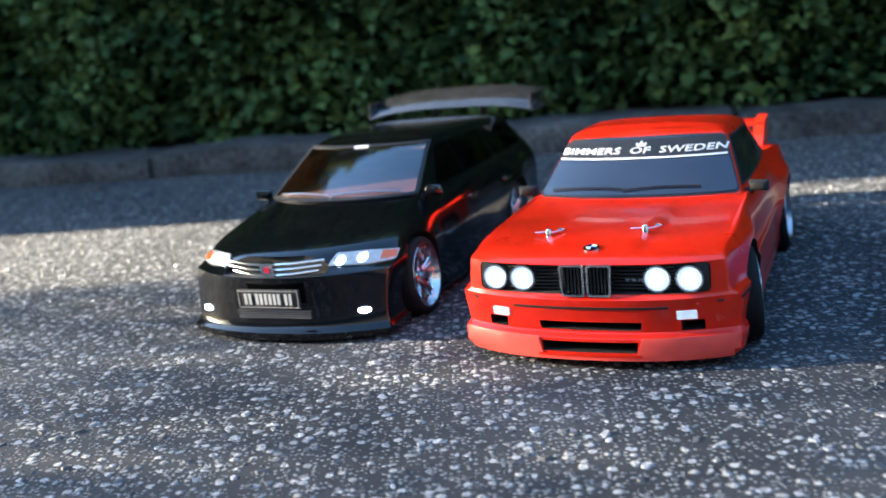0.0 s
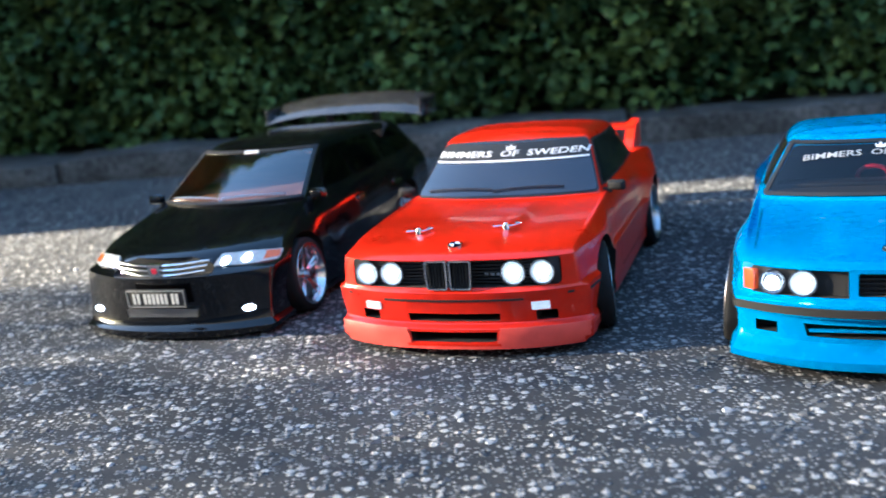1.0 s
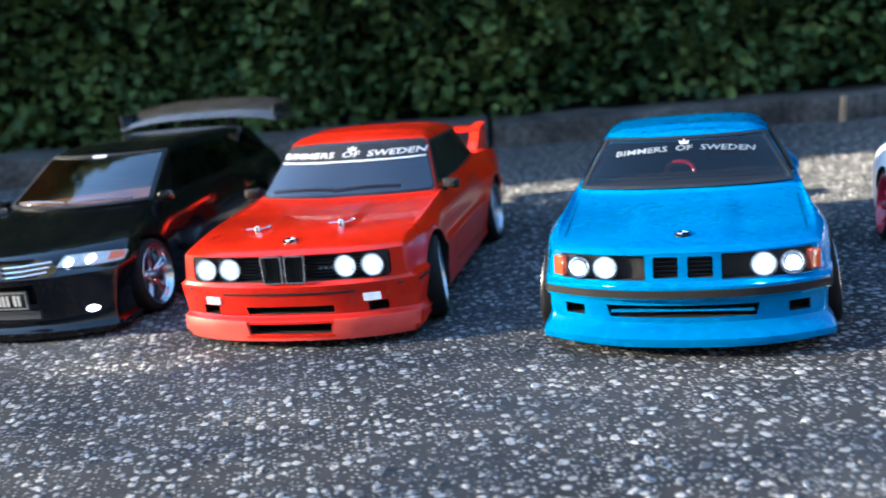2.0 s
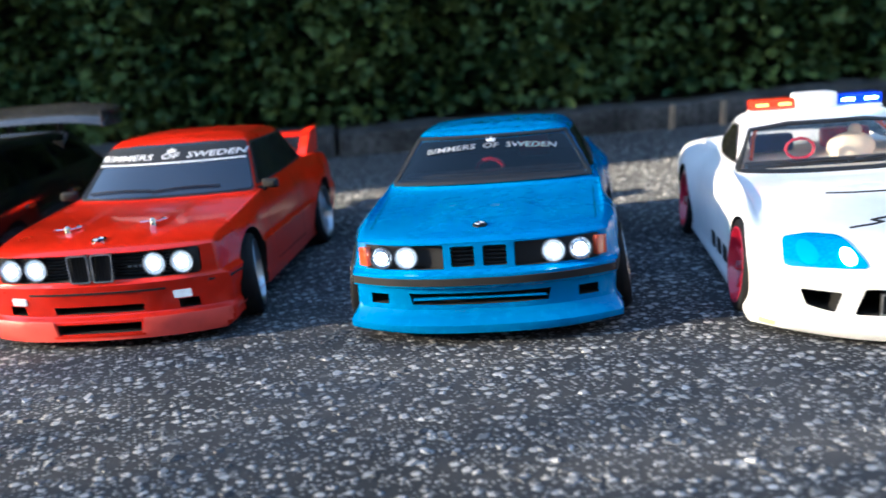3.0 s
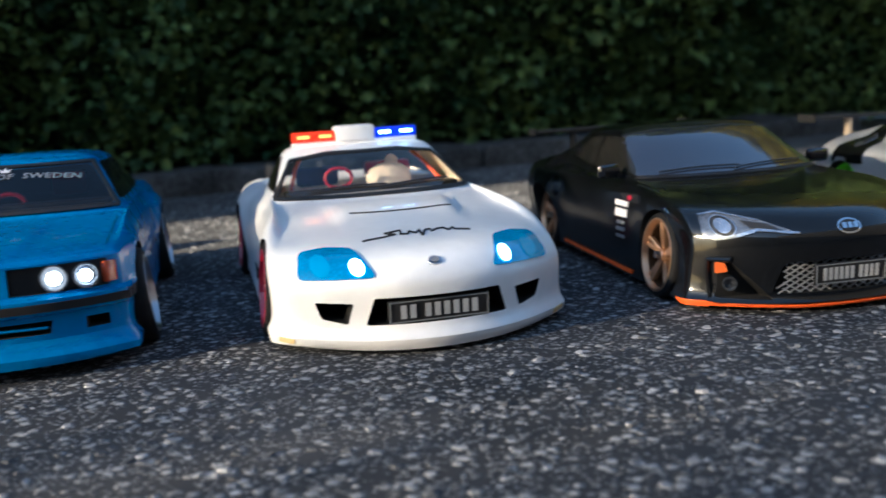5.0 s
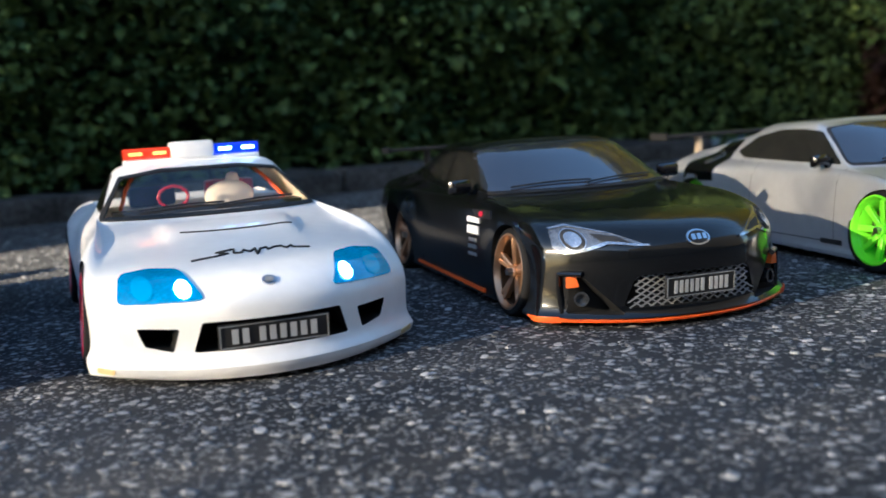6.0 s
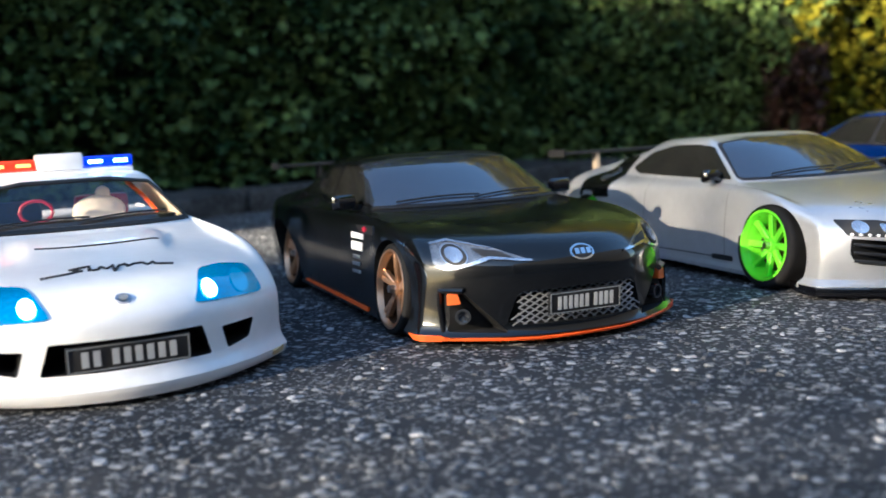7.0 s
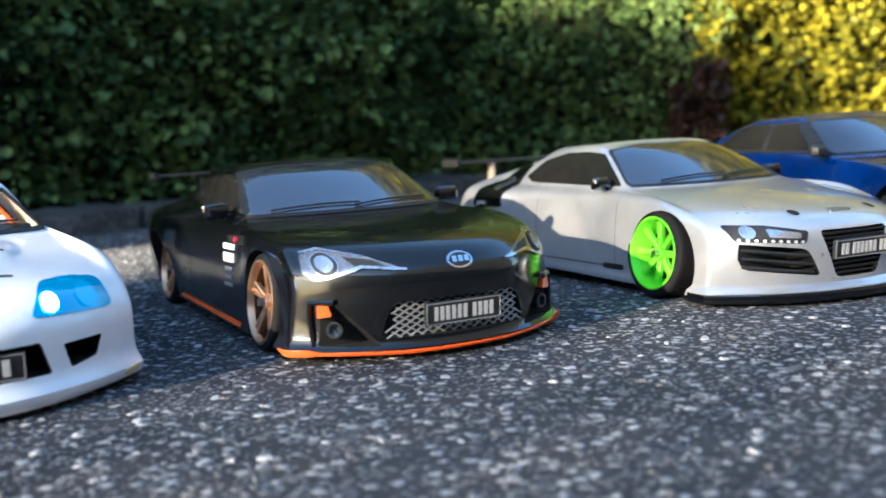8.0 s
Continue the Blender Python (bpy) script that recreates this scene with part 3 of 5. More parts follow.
# a second hedge that turns the corner; yellow sunlight is put into its lighter leaves' colour
side_hedge = tagged(new("hedge"), "yellow-green sunlit hedge at the corner of the yard", "hedge", kind="stuff")
side_hedge.matrix_basis = pose(2.16, 1.30, 0, 0, 0, -55)
part("shade_backing", backing_wall(-0.2, 4.0, lambda s: 1.45, 0.7, 70), STEM_AND_SHADE, side_hedge)
part("leaves", leaf_mesh(14000, -0.1, 0.70, 0.03, 0.95, 18, (0.012, 0.023)), LEAF, side_hedge, smooth=0)
part("leaves", leaf_mesh(24000, 0.62, 2.2, 0.03, 0.95, 8, (0.014, 0.026)), LEAF_SUNLIT, side_hedge, smooth=0)
part("leaves", leaf_mesh(12000, -0.1, 3.0, 0.9, 1.53, 9, (0.03, 0.05)), LEAF_SUNLIT, side_hedge, smooth=0)

# a low red-brown bush in the corner between the two hedges
bush = tagged(new("bush"), "dark red-brown leafy bush between two hedges", "bush")
bush.matrix_basis = pose(2.43, 0.75, 0, 0, 0, -60)
part("stem", tube([(0, 0.16, 0), (0.01, 0.17, 0.3), (-0.02, 0.16, 0.34)], 0.012), STEM_AND_SHADE, bush)
part("crown", leaf_mesh(900, -0.06, 0.06, 0.02, 0.27, 14, (0.014, 0.026)), LEAF_RED, bush, smooth=0)

# blockers added out of sight: a wall and a fence keep the low sun off the near ground, with a narrow gap between them
# and thin leaves beside it
tagged(part("sun_block_west", box(-3.3, -3.0, -9.0, 0.45, 0, 1.74, 0.01), RENDERED, smooth=0), "plain plastered wall added out of view to block light", "wall", kind="structure")
tagged(part("fence", box(-3.2, -3.1, 1.765, 6.0, 0, 2.0, 0.01), TIMBER, smooth=0), "tall weathered boards added out of view to block sun", "fence", kind="structure")
# unseen leaves, placed to thin the sun and shape its edge on the corner hedge
rng = np.random.default_rng(11)
verts, faces = [], []
for i in range(82000):
    if i % 6:
        p = Vector((-2.9 + rng.normal(0, 0.10), 0.40 + 1.00 * rng.random() ** 1.15, rng.uniform(0.0, 1.74)))
    else:
        p = Vector((-2.9 + rng.normal(0, 0.08), rng.uniform(1.45, 1.82), rng.uniform(1.40, 1.90)))
    a, b = Vector(rng.normal(0, 1, 3)).normalized(), Vector(rng.normal(0, 1, 3)).normalized()
    g = rng.uniform(0.0065, 0.0105)
    o = len(verts)
    verts += [tuple(p + a * g), tuple(p + b * g * 0.6), tuple(p - a * g), tuple(p - b * g * 0.6)]
    faces.append((o, o + 1, o + 2, o + 3))
me = bpy.data.meshes.new("shrub")
me.from_pydata(verts, [], faces)
tagged(part("shrub", me, LEAF, smooth=0), "thin loose leaves added out of view to filter sun", "shrub", kind="stuff")
# unseen wall added behind the camera, so that car fronts reflect less sky
tagged(part("sky_block_south", box(-3.0, 4.5, -2.75, -2.5, 0, 2.4, 0.01), RENDERED, smooth=0), "plain plastered wall added out of view to block light", "wall", kind="structure")


# ---- the model cars ----
def red_car():
    car = new_car("model_car", 0.1091, 0.6466, -22.07, "red boxy model car with black kidney grille on the asphalt")
    sh = Shell((0.075, 0.332))
    sh.ring((-0.006, 0.425), (0.094, 0.094, 0.090), (0.024, 0.02), (0.007, 0.012, 0.014, 0.022), 0.9, power=2.7)
    sh.ring((-0.006, 0.428), (0.0945, 0.094, 0.090), (0.024, 0.02), (0.0215, 0.022, 0.022, 0.024), 0.8, power=2.7)
    sh.ring((-0.001, 0.430), (0.0925, 0.094, 0.090), (0.023, 0.02), (0.0245, 0.025, 0.026, 0.026), 0.5, power=2.7)
    sh.ring((-0.004, 0.434), (0.094, 0.093, 0.092), (0.023, 0.02), (0.040, 0.040, 0.042, 0.042), 0.5, (0.004, 0.006), 2.7)
    sh.ring((-0.006, 0.436), (0.0935, 0.093, 0.092), (0.023, 0.02), (0.0475, 0.0485, 0.049, 0.049), 0.8, (0.006, 0.008), 2.7)
    sh.ring((-0.002, 0.434), (0.088, 0.091, 0.090), (0.017, 0.02), (0.0495, 0.052, 0.052, 0.052), 0.5, (0.008, 0.010), 3.2)
    sh.ring((-0.002, 0.432), (0.086, 0.090, 0.088), (0.017, 0.02), (0.0705, 0.072, 0.072, 0.074), 0.5, (0.006, 0.009), 3.2)
    sh.ring((0.008, 0.428), (0.082, 0.087, 0.084), (0.024, 0.02), (0.0755, 0.079, 0.083, 0.086), 0.3, (0.002, 0.003), 3.0)
    sh.ring((0.132, 0.358), (0.081, 0.083, 0.078), (0.016, 0.012), (0.0835, 0.0860, 0.0875, 0.0890), 0.6)
    sh.ring((0.139, 0.350), (0.079, 0.081, 0.076), (0.016, 0.012), (0.0845, 0.0875, 0.0890, 0.0900), 0.5)
    sh.ring((0.190, 0.316), (0.0630, 0.066, 0.063), (0.012, 0.010), (0.1245, 0.1265, 0.1260, 0.123), 0.5)
    sh.ring((0.203, 0.300), (0.051, 0.053, 0.051), (0.010, 0.010), (0.1305, 0.1330, 0.1320, 0.128), 0.0)
    sh.cut_prism([(-0.033, 0.0262), (0.033, 0.0262), (0.034, 0.0318), (-0.034, 0.0318)], 0.016)
    sh.cut_prism([(-0.031, 0.0125), (0.031, 0.0125), (0.032, 0.0195), (-0.032, 0.0195)], 0.016)
    for s in (-1, 1):
        sh.cut_prism([(s * 0.058, 0.0255), (s * 0.072, 0.0255), (s * 0.072, 0.0325), (s * 0.058, 0.0325)], 0.026)
    sh.cut_prism(rounded([(-0.0765, 0.0505), (0.0765, 0.0505), (0.0765, 0.0695), (-0.0765, 0.0695)], 0.004), 0.012)
    body = sh.build("body", RED_PAINT, car, dome=(0.0017, 0.026, 0.034, 0.005, 0.006, 0.030, 0.112, 0.130))
    T = sh.tree
    back = part("grille", box(-0.0755, 0.0755, 0.009, 0.0115, 0.0508, 0.0692), BLACK, car)
    for k in range(7):
        z = 0.0525 + 0.0024 * k
        part("grille_bar", box(-0.055, 0.055, 0.0055, 0.009, z - 0.0005, z + 0.0005, 0.0002), BLACK, back, smooth=0)
    for s in (-1, 1):
        part("kidney", ring_frame(rounded([(s * 0.0007, 0.0495), (s * 0.0162, 0.0495), (s * 0.0172, 0.0705), (s * 0.0007, 0.0705)][::s], 0.002), 0.0013, -0.0052, 0.004), CHROME, back, "chrome grille surround")
        for k in range(6):
            u = s * (0.003 + 0.0023 * k)
            part("grille_slat", box(u - 0.0004, u + 0.0004, -0.0015, 0.003, 0.051, 0.0695), BLACK, back, smooth=0)
        for h in (0.0445, 0.0642):
            lamp(car, (s * h, 0.003 + 0.002 * (h > 0.05), 0.0598), 0.0088, LED_SOFT, 0.008, LED)
    for s in (-1, 1):
        decal("indicator", T, rounded([(s * 0.0555, 0.0338), (s * 0.0675, 0.0338), (s * 0.0675, 0.0393), (s * 0.0555, 0.0393)][::s], 0.0006), LED_SOFT, car, off=0.0012)
        decal("trim_strip", T, [(0.095, 0.0435), (0.010, 0.0435), (0.010, 0.0452), (0.095, 0.0452)], BLACK, car, plane="right" if s > 0 else "left", step=0.01)
    decal("trim_strip", T, [(-0.051, 0.0412), (0.051, 0.0412), (0.051, 0.0425), (-0.051, 0.0425)], BLACK, car)
    decal("front_lip", T, [(-0.0945, 0.0075), (0.0945, 0.0075), (0.0945, 0.0215), (0.034, 0.0215), (0.031, 0.0105), (-0.031, 0.0105), (-0.034, 0.0215), (-0.0945, 0.0215)], LIP_RED, car, off=0.0012, label="paler red front lip")
    decal("lip_notch", T, [(-0.034, 0.0098), (0.034, 0.0098), (0.034, 0.0115), (-0.034, 0.0115)], RED_PAINT, car, off=0.0015)
    decal("badge", T, disc(0, 0.016, 0.0052), CHROME, car, plane="top", off=0.0012)
    for k, m in enumerate((WHITE_PRINT, NAVY_PAINT, WHITE_PRINT, NAVY_PAINT)):
        q = [(0, 0.016)] + [(0.0036 * math.cos(math.pi / 2 * (k + j / 5)), 0.016 + 0.0036 * math.sin(math.pi / 2 * (k + j / 5))) for j in range(6)]
        decal("badge_field", T, q, m, car, plane="top", off=0.0017, sink=0)
    windscreen(car, T, 0.0762, 0.0868, 0.0612, 0.1228, arch=0.0015)
    decal("sun_strip", T, [(-0.0655, 0.1112), (0.0655, 0.1112), (0.0610, 0.1232), (-0.0610, 0.1232)], BLACK, car, off=0.0013)
    decal("strip_edge", T, [(-0.0660, 0.1096), (0.0660, 0.1096), (0.0655, 0.1108), (-0.0655, 0.1108)], WHITE_PRINT, car, off=0.0016, sink=0)
    lettering("lettering", "BIMMERS  OF  SWEDEN", T, (0, 0.1150), 0.0043, WHITE_PRINT, car, off=0.0018, wide=2.1, shear=0.1)
    crown(car, T, 0.0, 0.1192, 0.0034)
    side_windows(car, T, [[(0.170, 0.0900), (0.246, 0.0905), (0.246, 0.1215), (0.203, 0.1210)], [(0.2475, 0.0905), (0.324, 0.0925), (0.300, 0.1205), (0.2475, 0.1215)]])
    door_gaps(car, T, 0.150, 0.252, 0.026, 0.088)
    for k in range(3):
        decal("grille_mark", sh.tree, [(0.0235 + 0.0042 * k, 0.0570), (0.0262 + 0.0042 * k, 0.0570), (0.0262 + 0.0042 * k, 0.0590), (0.0235 + 0.0042 * k, 0.0590)], FADED, car, off=0.0065, sink=0)
    for s, x0 in ((-1, -0.066), (1, -0.008)):
        wiper(car, T, (x0, 0.0895), (x0 + 0.058, 0.0905))
    for u, v in ((-0.0385, 0.0475), (0.0285, 0.0500)):
        hood_clip(car, T, u, v)
    mirror_pair(car, T, 0.090, 0.162, 0.089, LINING, 0.85)
    for s in (-1, 1):
        decal("window_trim", T, rounded([(0.163, 0.0885), (0.332, 0.0905), (0.303, 0.1222), (0.202, 0.1228)], 0.003), BLACK, car, plane="right" if s > 0 else "left", off=0.0003)
    wing = part("rear_wing", box(-0.070, 0.070, 0.402, 0.436, 0.104, 0.1075, 0.0015), RED_PAINT, car)
    for s in (-1, 1):
        part("wing_upright", prism_side([(0.375, 0.084), (0.436, 0.084), (0.440, 0.1105), (0.408, 0.1090)], s * 0.0625, s * 0.0715), RED_PAINT, wing)
    four_wheels(car, sh, 0.0850, STEEL, spokes=10, twin=True, camber=4, steer=12, dish=0.010)
    return car


def blue_car():
    car = new_car("model_car", 0.3506, 0.5032, -23.85, "sky blue model coupe with twin round headlamps")
    sh = Shell((0.085, 0.342))
    sh.ring((0.002, 0.44), (0.0935, 0.092, 0.090), (0.026, 0.02), (0.009, 0.013, 0.014, 0.022), 0.9, power=2.8)
    sh.ring((0.001, 0.44), (0.0935, 0.092, 0.090), (0.026, 0.02), (0.0145, 0.016, 0.018, 0.024), 0.5, power=2.8)
    sh.ring((0.010, 0.442), (0.0885, 0.091, 0.090), (0.025, 0.02), (0.0225, 0.023, 0.024, 0.026), 0.4, power=2.4)
    sh.ring((0.009, 0.444), (0.0885, 0.091, 0.090), (0.025, 0.02), (0.038, 0.038, 0.040, 0.040), 0.6, (0.003, 0.004), 2.6)
    sh.ring((0.005, 0.446), (0.0900, 0.091, 0.090), (0.025, 0.02), (0.0392, 0.040, 0.042, 0.042), 0.8, (0.003, 0.004), 2.6)
    sh.ring((0.005, 0.446), (0.0900, 0.091, 0.090), (0.025, 0.02), (0.0478, 0.049, 0.050, 0.050), 0.8, (0.005, 0.006), 2.6)
    sh.ring((0.012, 0.444), (0.0875, 0.090, 0.089), (0.022, 0.02), (0.0492, 0.052, 0.052, 0.052), 0.6, (0.007, 0.008), 2.8)
    sh.ring((0.012, 0.442), (0.0850, 0.089, 0.087), (0.022, 0.02), (0.0685, 0.071, 0.072, 0.074), 0.5, (0.006, 0.008), 2.8)
    sh.ring((0.020, 0.438), (0.0810, 0.085, 0.079), (0.022, 0.02), (0.0725, 0.079, 0.083, 0.086), 0.3, (0.002, 0.003), 2.8)
    sh.ring((0.128, 0.365), (0.0820, 0.083, 0.078), (0.016, 0.012), (0.0830, 0.0860, 0.0875, 0.0890), 0.6)
    sh.ring((0.136, 0.358), (0.0795, 0.081, 0.076), (0.016, 0.012), (0.0840, 0.0875, 0.0890, 0.0900), 0.5)
    sh.ring((0.178, 0.322), (0.0610, 0.064, 0.060), (0.012, 0.010), (0.1190, 0.1205, 0.1195, 0.117), 0.2)
    sh.ring((0.190, 0.308), (0.050, 0.053, 0.050), (0.010, 0.010), (0.1235, 0.1260, 0.1250, 0.1215), 0.0)
    sh.cut_prism([(-0.047, 0.0265), (0.044, 0.0265), (0.046, 0.0345), (-0.049, 0.0345)], 0.026)
    for s in (-1, 1):
        sh.cut_prism([(s * 0.064, 0.0265), (s * 0.077, 0.0265), (s * 0.077, 0.0335), (s * 0.064, 0.0335)], 0.036)
        sh.cut_prism(rounded([(s * 0.0235, 0.0505), (s * 0.0785, 0.0505), (s * 0.0785, 0.0668), (s * 0.0235, 0.0668)][::s], 0.001), 0.040)
        sh.cut_prism(rounded([(s * 0.0028, 0.0518), (s * 0.0185, 0.0518), (s * 0.0185, 0.0655), (s * 0.0028, 0.0655)][::s], 0.0015), 0.0225)
    sh.cabin = (rounded([(-0.0750, 0.0885), (0.0750, 0.0885), (0.0575, 0.1165), (-0.0575, 0.1165)], 0.004), 0.0, 0.31)
    sh.build("body", BLUE_PAINT, car, dome=(0.0013, 0.026, 0.034, 0.006, 0.018, 0.040, 0.108, 0.126))
    T = sh.tree
    part("intake_bar", box(-0.046, 0.043, 0.012, 0.016, 0.0298, 0.0312, 0.0004), BLUE_PAINT, car)
    for s in (-1, 1):
        g = part("grille", box(min(s * 0.024, s * 0.078), max(s * 0.024, s * 0.078), 0.0355, 0.0395, 0.0508, 0.0665), BLACK, car)
        part("lamp_panel", prism_top([(s * 0.0238, 0.0175), (s * 0.056, 0.0225), (s * 0.0783, 0.0285), (s * 0.0783, 0.0380), (s * 0.0238, 0.0250)], 0.0508, 0.0665), BLACK, car)
        k2 = part("grille", box(min(s * 0.003, s * 0.0183), max(s * 0.003, s * 0.0183), 0.019, 0.021, 0.052, 0.0653), BLACK, car)
        for k in range(5):
            z = 0.0530 + 0.0028 * k
            part("grille_bar", box(min(s * 0.0035, s * 0.018), max(s * 0.0035, s * 0.018), 0.0165, 0.019, z - 0.0005, z + 0.0005), BLACK, k2, smooth=0)
        lamp(car, (s * 0.0490, 0.0175, 0.0587), 0.0083, LED_SOFT, 0.008, LED)
        lamp(car, (s * 0.0665, 0.0212, 0.0585), 0.0078, LENS, 0.008, LED)
        lens = part("indicator", box(-0.0042, 0.0042, -0.0025, 0.004, -0.0064, 0.0064, 0.0008), AMBER_DEEP, car, "amber indicator lens")
        lens.matrix_basis = pose(s * 0.0790, 0.0292, 0.0587, 0, 0, s * 42)
        decal("rub_strip", T, [(0.052, 0.0405), (0.030, 0.0405), (0.030, 0.0468), (0.052, 0.0468)], BLACK, car, plane="right" if s > 0 else "left")
    decal("rub_strip", T, [(-0.0905, 0.0408), (0.0905, 0.0408), (0.0905, 0.0456), (-0.0905, 0.0456)], LINING, car, off=0.0011)
    decal("badge", T, disc(0, 0.035, 0.0050), BLACK, car, plane="top", off=0.0011)
    for k, m in enumerate((WHITE_PRINT, NAVY_PAINT, WHITE_PRINT, NAVY_PAINT)):
        q = [(0, 0.035)] + [(0.0036 * math.cos(math.pi / 2 * (k + j / 5)), 0.035 + 0.0036 * math.sin(math.pi / 2 * (k + j / 5))) for j in range(6)]
        decal("badge_field", T, q, m, car, plane="top", off=0.0016, sink=0)
    windscreen(car, T, 0.0770, 0.0870, 0.0592, 0.1178, mat=DARK_SCREEN, frame=False)
    part("dashboard", box(-0.070, 0.070, 0.165, 0.185, 0.0880, 0.0915, 0.002), BLACK, car)
    part("steering_wheel", tube([(-0.004 + 0.011 * math.cos(k * 0.5236), 0.196, 0.0905 + 0.007 * math.sin(k * 0.5236)) for k in range(13)], 0.0018), CRIMSON, car)
    part("seat", box(0.016, 0.044, 0.262, 0.272, 0.088, 0.108, 0.004), CRIMSON, car)
    lettering("lettering", "BIMMERS  OF  SWEDEN", T, (0, 0.1108), 0.0034, DIM_PRINT, car, off=0.0016, wide=2.1, shear=0.1, arc=1.2)
    crown(car, T, 0.0, 0.1146, 0.0030)
    side_windows(car, T, [[(0.165, 0.0905), (0.250, 0.0905), (0.248, 0.117), (0.195, 0.117)], [(0.255, 0.0905), (0.328, 0.0915), (0.302, 0.116), (0.253, 0.117)]])
    for s in (-1, 1):
        decal("bonnet_gap", T, [(s * 0.0772, 0.046), (s * 0.0778, 0.046), (s * 0.0782, 0.128), (s * 0.0776, 0.128)][::s], BLACK, car, plane="top", off=0.0003, step=0.01, sink=0)
    four_wheels(car, sh, 0.0860, STEEL, spokes=10, twin=True, camber=6, dish=0.010)
    return car


def white_car():
    car = new_car("model_car", 0.5886, 0.3738, -22.31, "white rounded sports model car with roof light bar and blue headlamps")
    sh = Shell((0.085, 0.342))
    sh.ring((-0.014, 0.43), (0.0970, 0.095, 0.094), (0.056, 0.03), (0.0035, 0.006, 0.010, 0.020), 0.9, power=2.1)
    sh.ring((-0.018, 0.43), (0.0985, 0.095, 0.094), (0.056, 0.03), (0.0105, 0.012, 0.014, 0.022), 0.4, power=2.1)
    sh.ring((-0.011, 0.435), (0.0945, 0.093, 0.094), (0.052, 0.03), (0.0175, 0.018, 0.020, 0.026), 0.2, power=2.2)
    sh.ring((-0.015, 0.44), (0.0935, 0.093, 0.094), (0.048, 0.03), (0.0390, 0.038, 0.040, 0.045), 0.0, (0.003, 0.006), 2.3)
    sh.ring((-0.013, 0.44), (0.0925, 0.092, 0.094), (0.048, 0.03), (0.0470, 0.050, 0.052, 0.056), 0.0, (0.005, 0.006), 2.3)
    sh.ring((-0.002, 0.436), (0.0890, 0.090, 0.090), (0.050, 0.03), (0.0580, 0.0685, 0.070, 0.074), 0.0, (0.005, 0.006), 2.3)
    sh.ring((0.034, 0.425), (0.0790, 0.082, 0.077), (0.038, 0.03), (0.0660, 0.0760, 0.0780, 0.0805), 0.0, (0.002, 0.002), 2.4)
    sh.ring((0.156, 0.375), (0.0780, 0.077, 0.066), (0.022, 0.02), (0.0765, 0.0800, 0.0820, 0.0855), 0.5)
    sh.ring((0.163, 0.368), (0.0750, 0.075, 0.064), (0.022, 0.02), (0.0780, 0.0815, 0.0835, 0.0865), 0.4)
    sh.ring((0.220, 0.325), (0.0590, 0.060, 0.050), (0.020, 0.015), (0.1100, 0.1110, 0.1110, 0.108), 0.4)
    sh.ring((0.238, 0.310), (0.0450, 0.047, 0.041), (0.016, 0.012), (0.1150, 0.1175, 0.1170, 0.114), 0.0)
    sh.cut_prism(rounded([(-0.0435, 0.0190), (0.0435, 0.0190), (0.0385, 0.0355), (-0.0385, 0.0355)], 0.0015), 0.030)
    for s in (-1, 1):
        sh.cut_prism(rounded([(s * 0.0535, 0.0195), (s * 0.0680, 0.0225), (s * 0.0715, 0.0330), (s * 0.0500, 0.0325)][::s], 0.0015), 0.040)
    sh.cabin = (rounded([(-0.0745, 0.0802), (0.0745, 0.0802), (0.0573, 0.1048), (0.029, 0.1084), (-0.029, 0.1084), (-0.0573, 0.1048)], 0.004), 0.0, 0.47)
    sh.build("body", WHITE_PAINT, car, arch=0.0338, lining=PLAIN_WHITE, dome=(0.0032, 0.036, 0.044, 0.007, 0.092, 0.103, 0.138, 0.156))
    T = sh.tree
    for s in (-1, 1):
        hl = rounded([(s * 0.0350, 0.0475), (s * 0.0795, 0.0455), (s * 0.0765, 0.0592), (s * 0.0600, 0.0616), (s * 0.0440, 0.0612)][::s], 0.004)
        h = decal("headlamp", T, hl, BLUE_LENS, car, off=0.0012, label="translucent blue headlamp")
        decal("headlamp_bowl", T, disc(s * 0.0655, 0.0530, 0.0055), BLUE_BOWL, h, off=0.0016, sink=0)
        decal("headlamp_bulb", T, disc(s * 0.0455, 0.0522, 0.0042), BLUE_LED, h, off=0.0018, sink=0)
        decal("marker_lamp", T, rounded([(s * 0.084, 0.0068), (s * 0.0925, 0.0078), (s * 0.0925, 0.0108), (s * 0.084, 0.0098)][::s], 0.001), PALE_AMBER, car, off=0.0008)
    plate(car, -0.0080, 0.0262, 0.062, 0.0140, lean=4, bars=(2, 6))
    decal("badge", T, disc(0, 0.0540, 0.0040, squash=0.5), STEEL, car, off=0.0010)
    decal("badge_core", T, disc(0, 0.0540, 0.0024, squash=0.5), FADED, car, off=0.0014, sink=0)
    script_mark(car, T)
    windscreen(car, T, 0.0755, 0.0795, 0.0580, 0.1050, arch=0.0040, mat=CLEAR_SCREEN, frame=False)
    side_windows(car, T, [[(0.205, 0.0850), (0.262, 0.0855), (0.300, 0.092), (0.275, 0.1064), (0.253, 0.1070)]])
    decal("bonnet_vent", T, [(-0.033, 0.1005), (0.039, 0.1005), (0.039, 0.1020), (-0.033, 0.1020)], LINING, car, plane="top")
    for pl in ("left", "right"):
        for k in range(3):
            decal("sill_vent", T, rounded([(0.135 + 0.026 * k, 0.020), (0.153 + 0.026 * k, 0.020), (0.157 + 0.026 * k, 0.031), (0.139 + 0.026 * k, 0.031)], 0.003), LINING, car, plane=pl, off=0.0004)
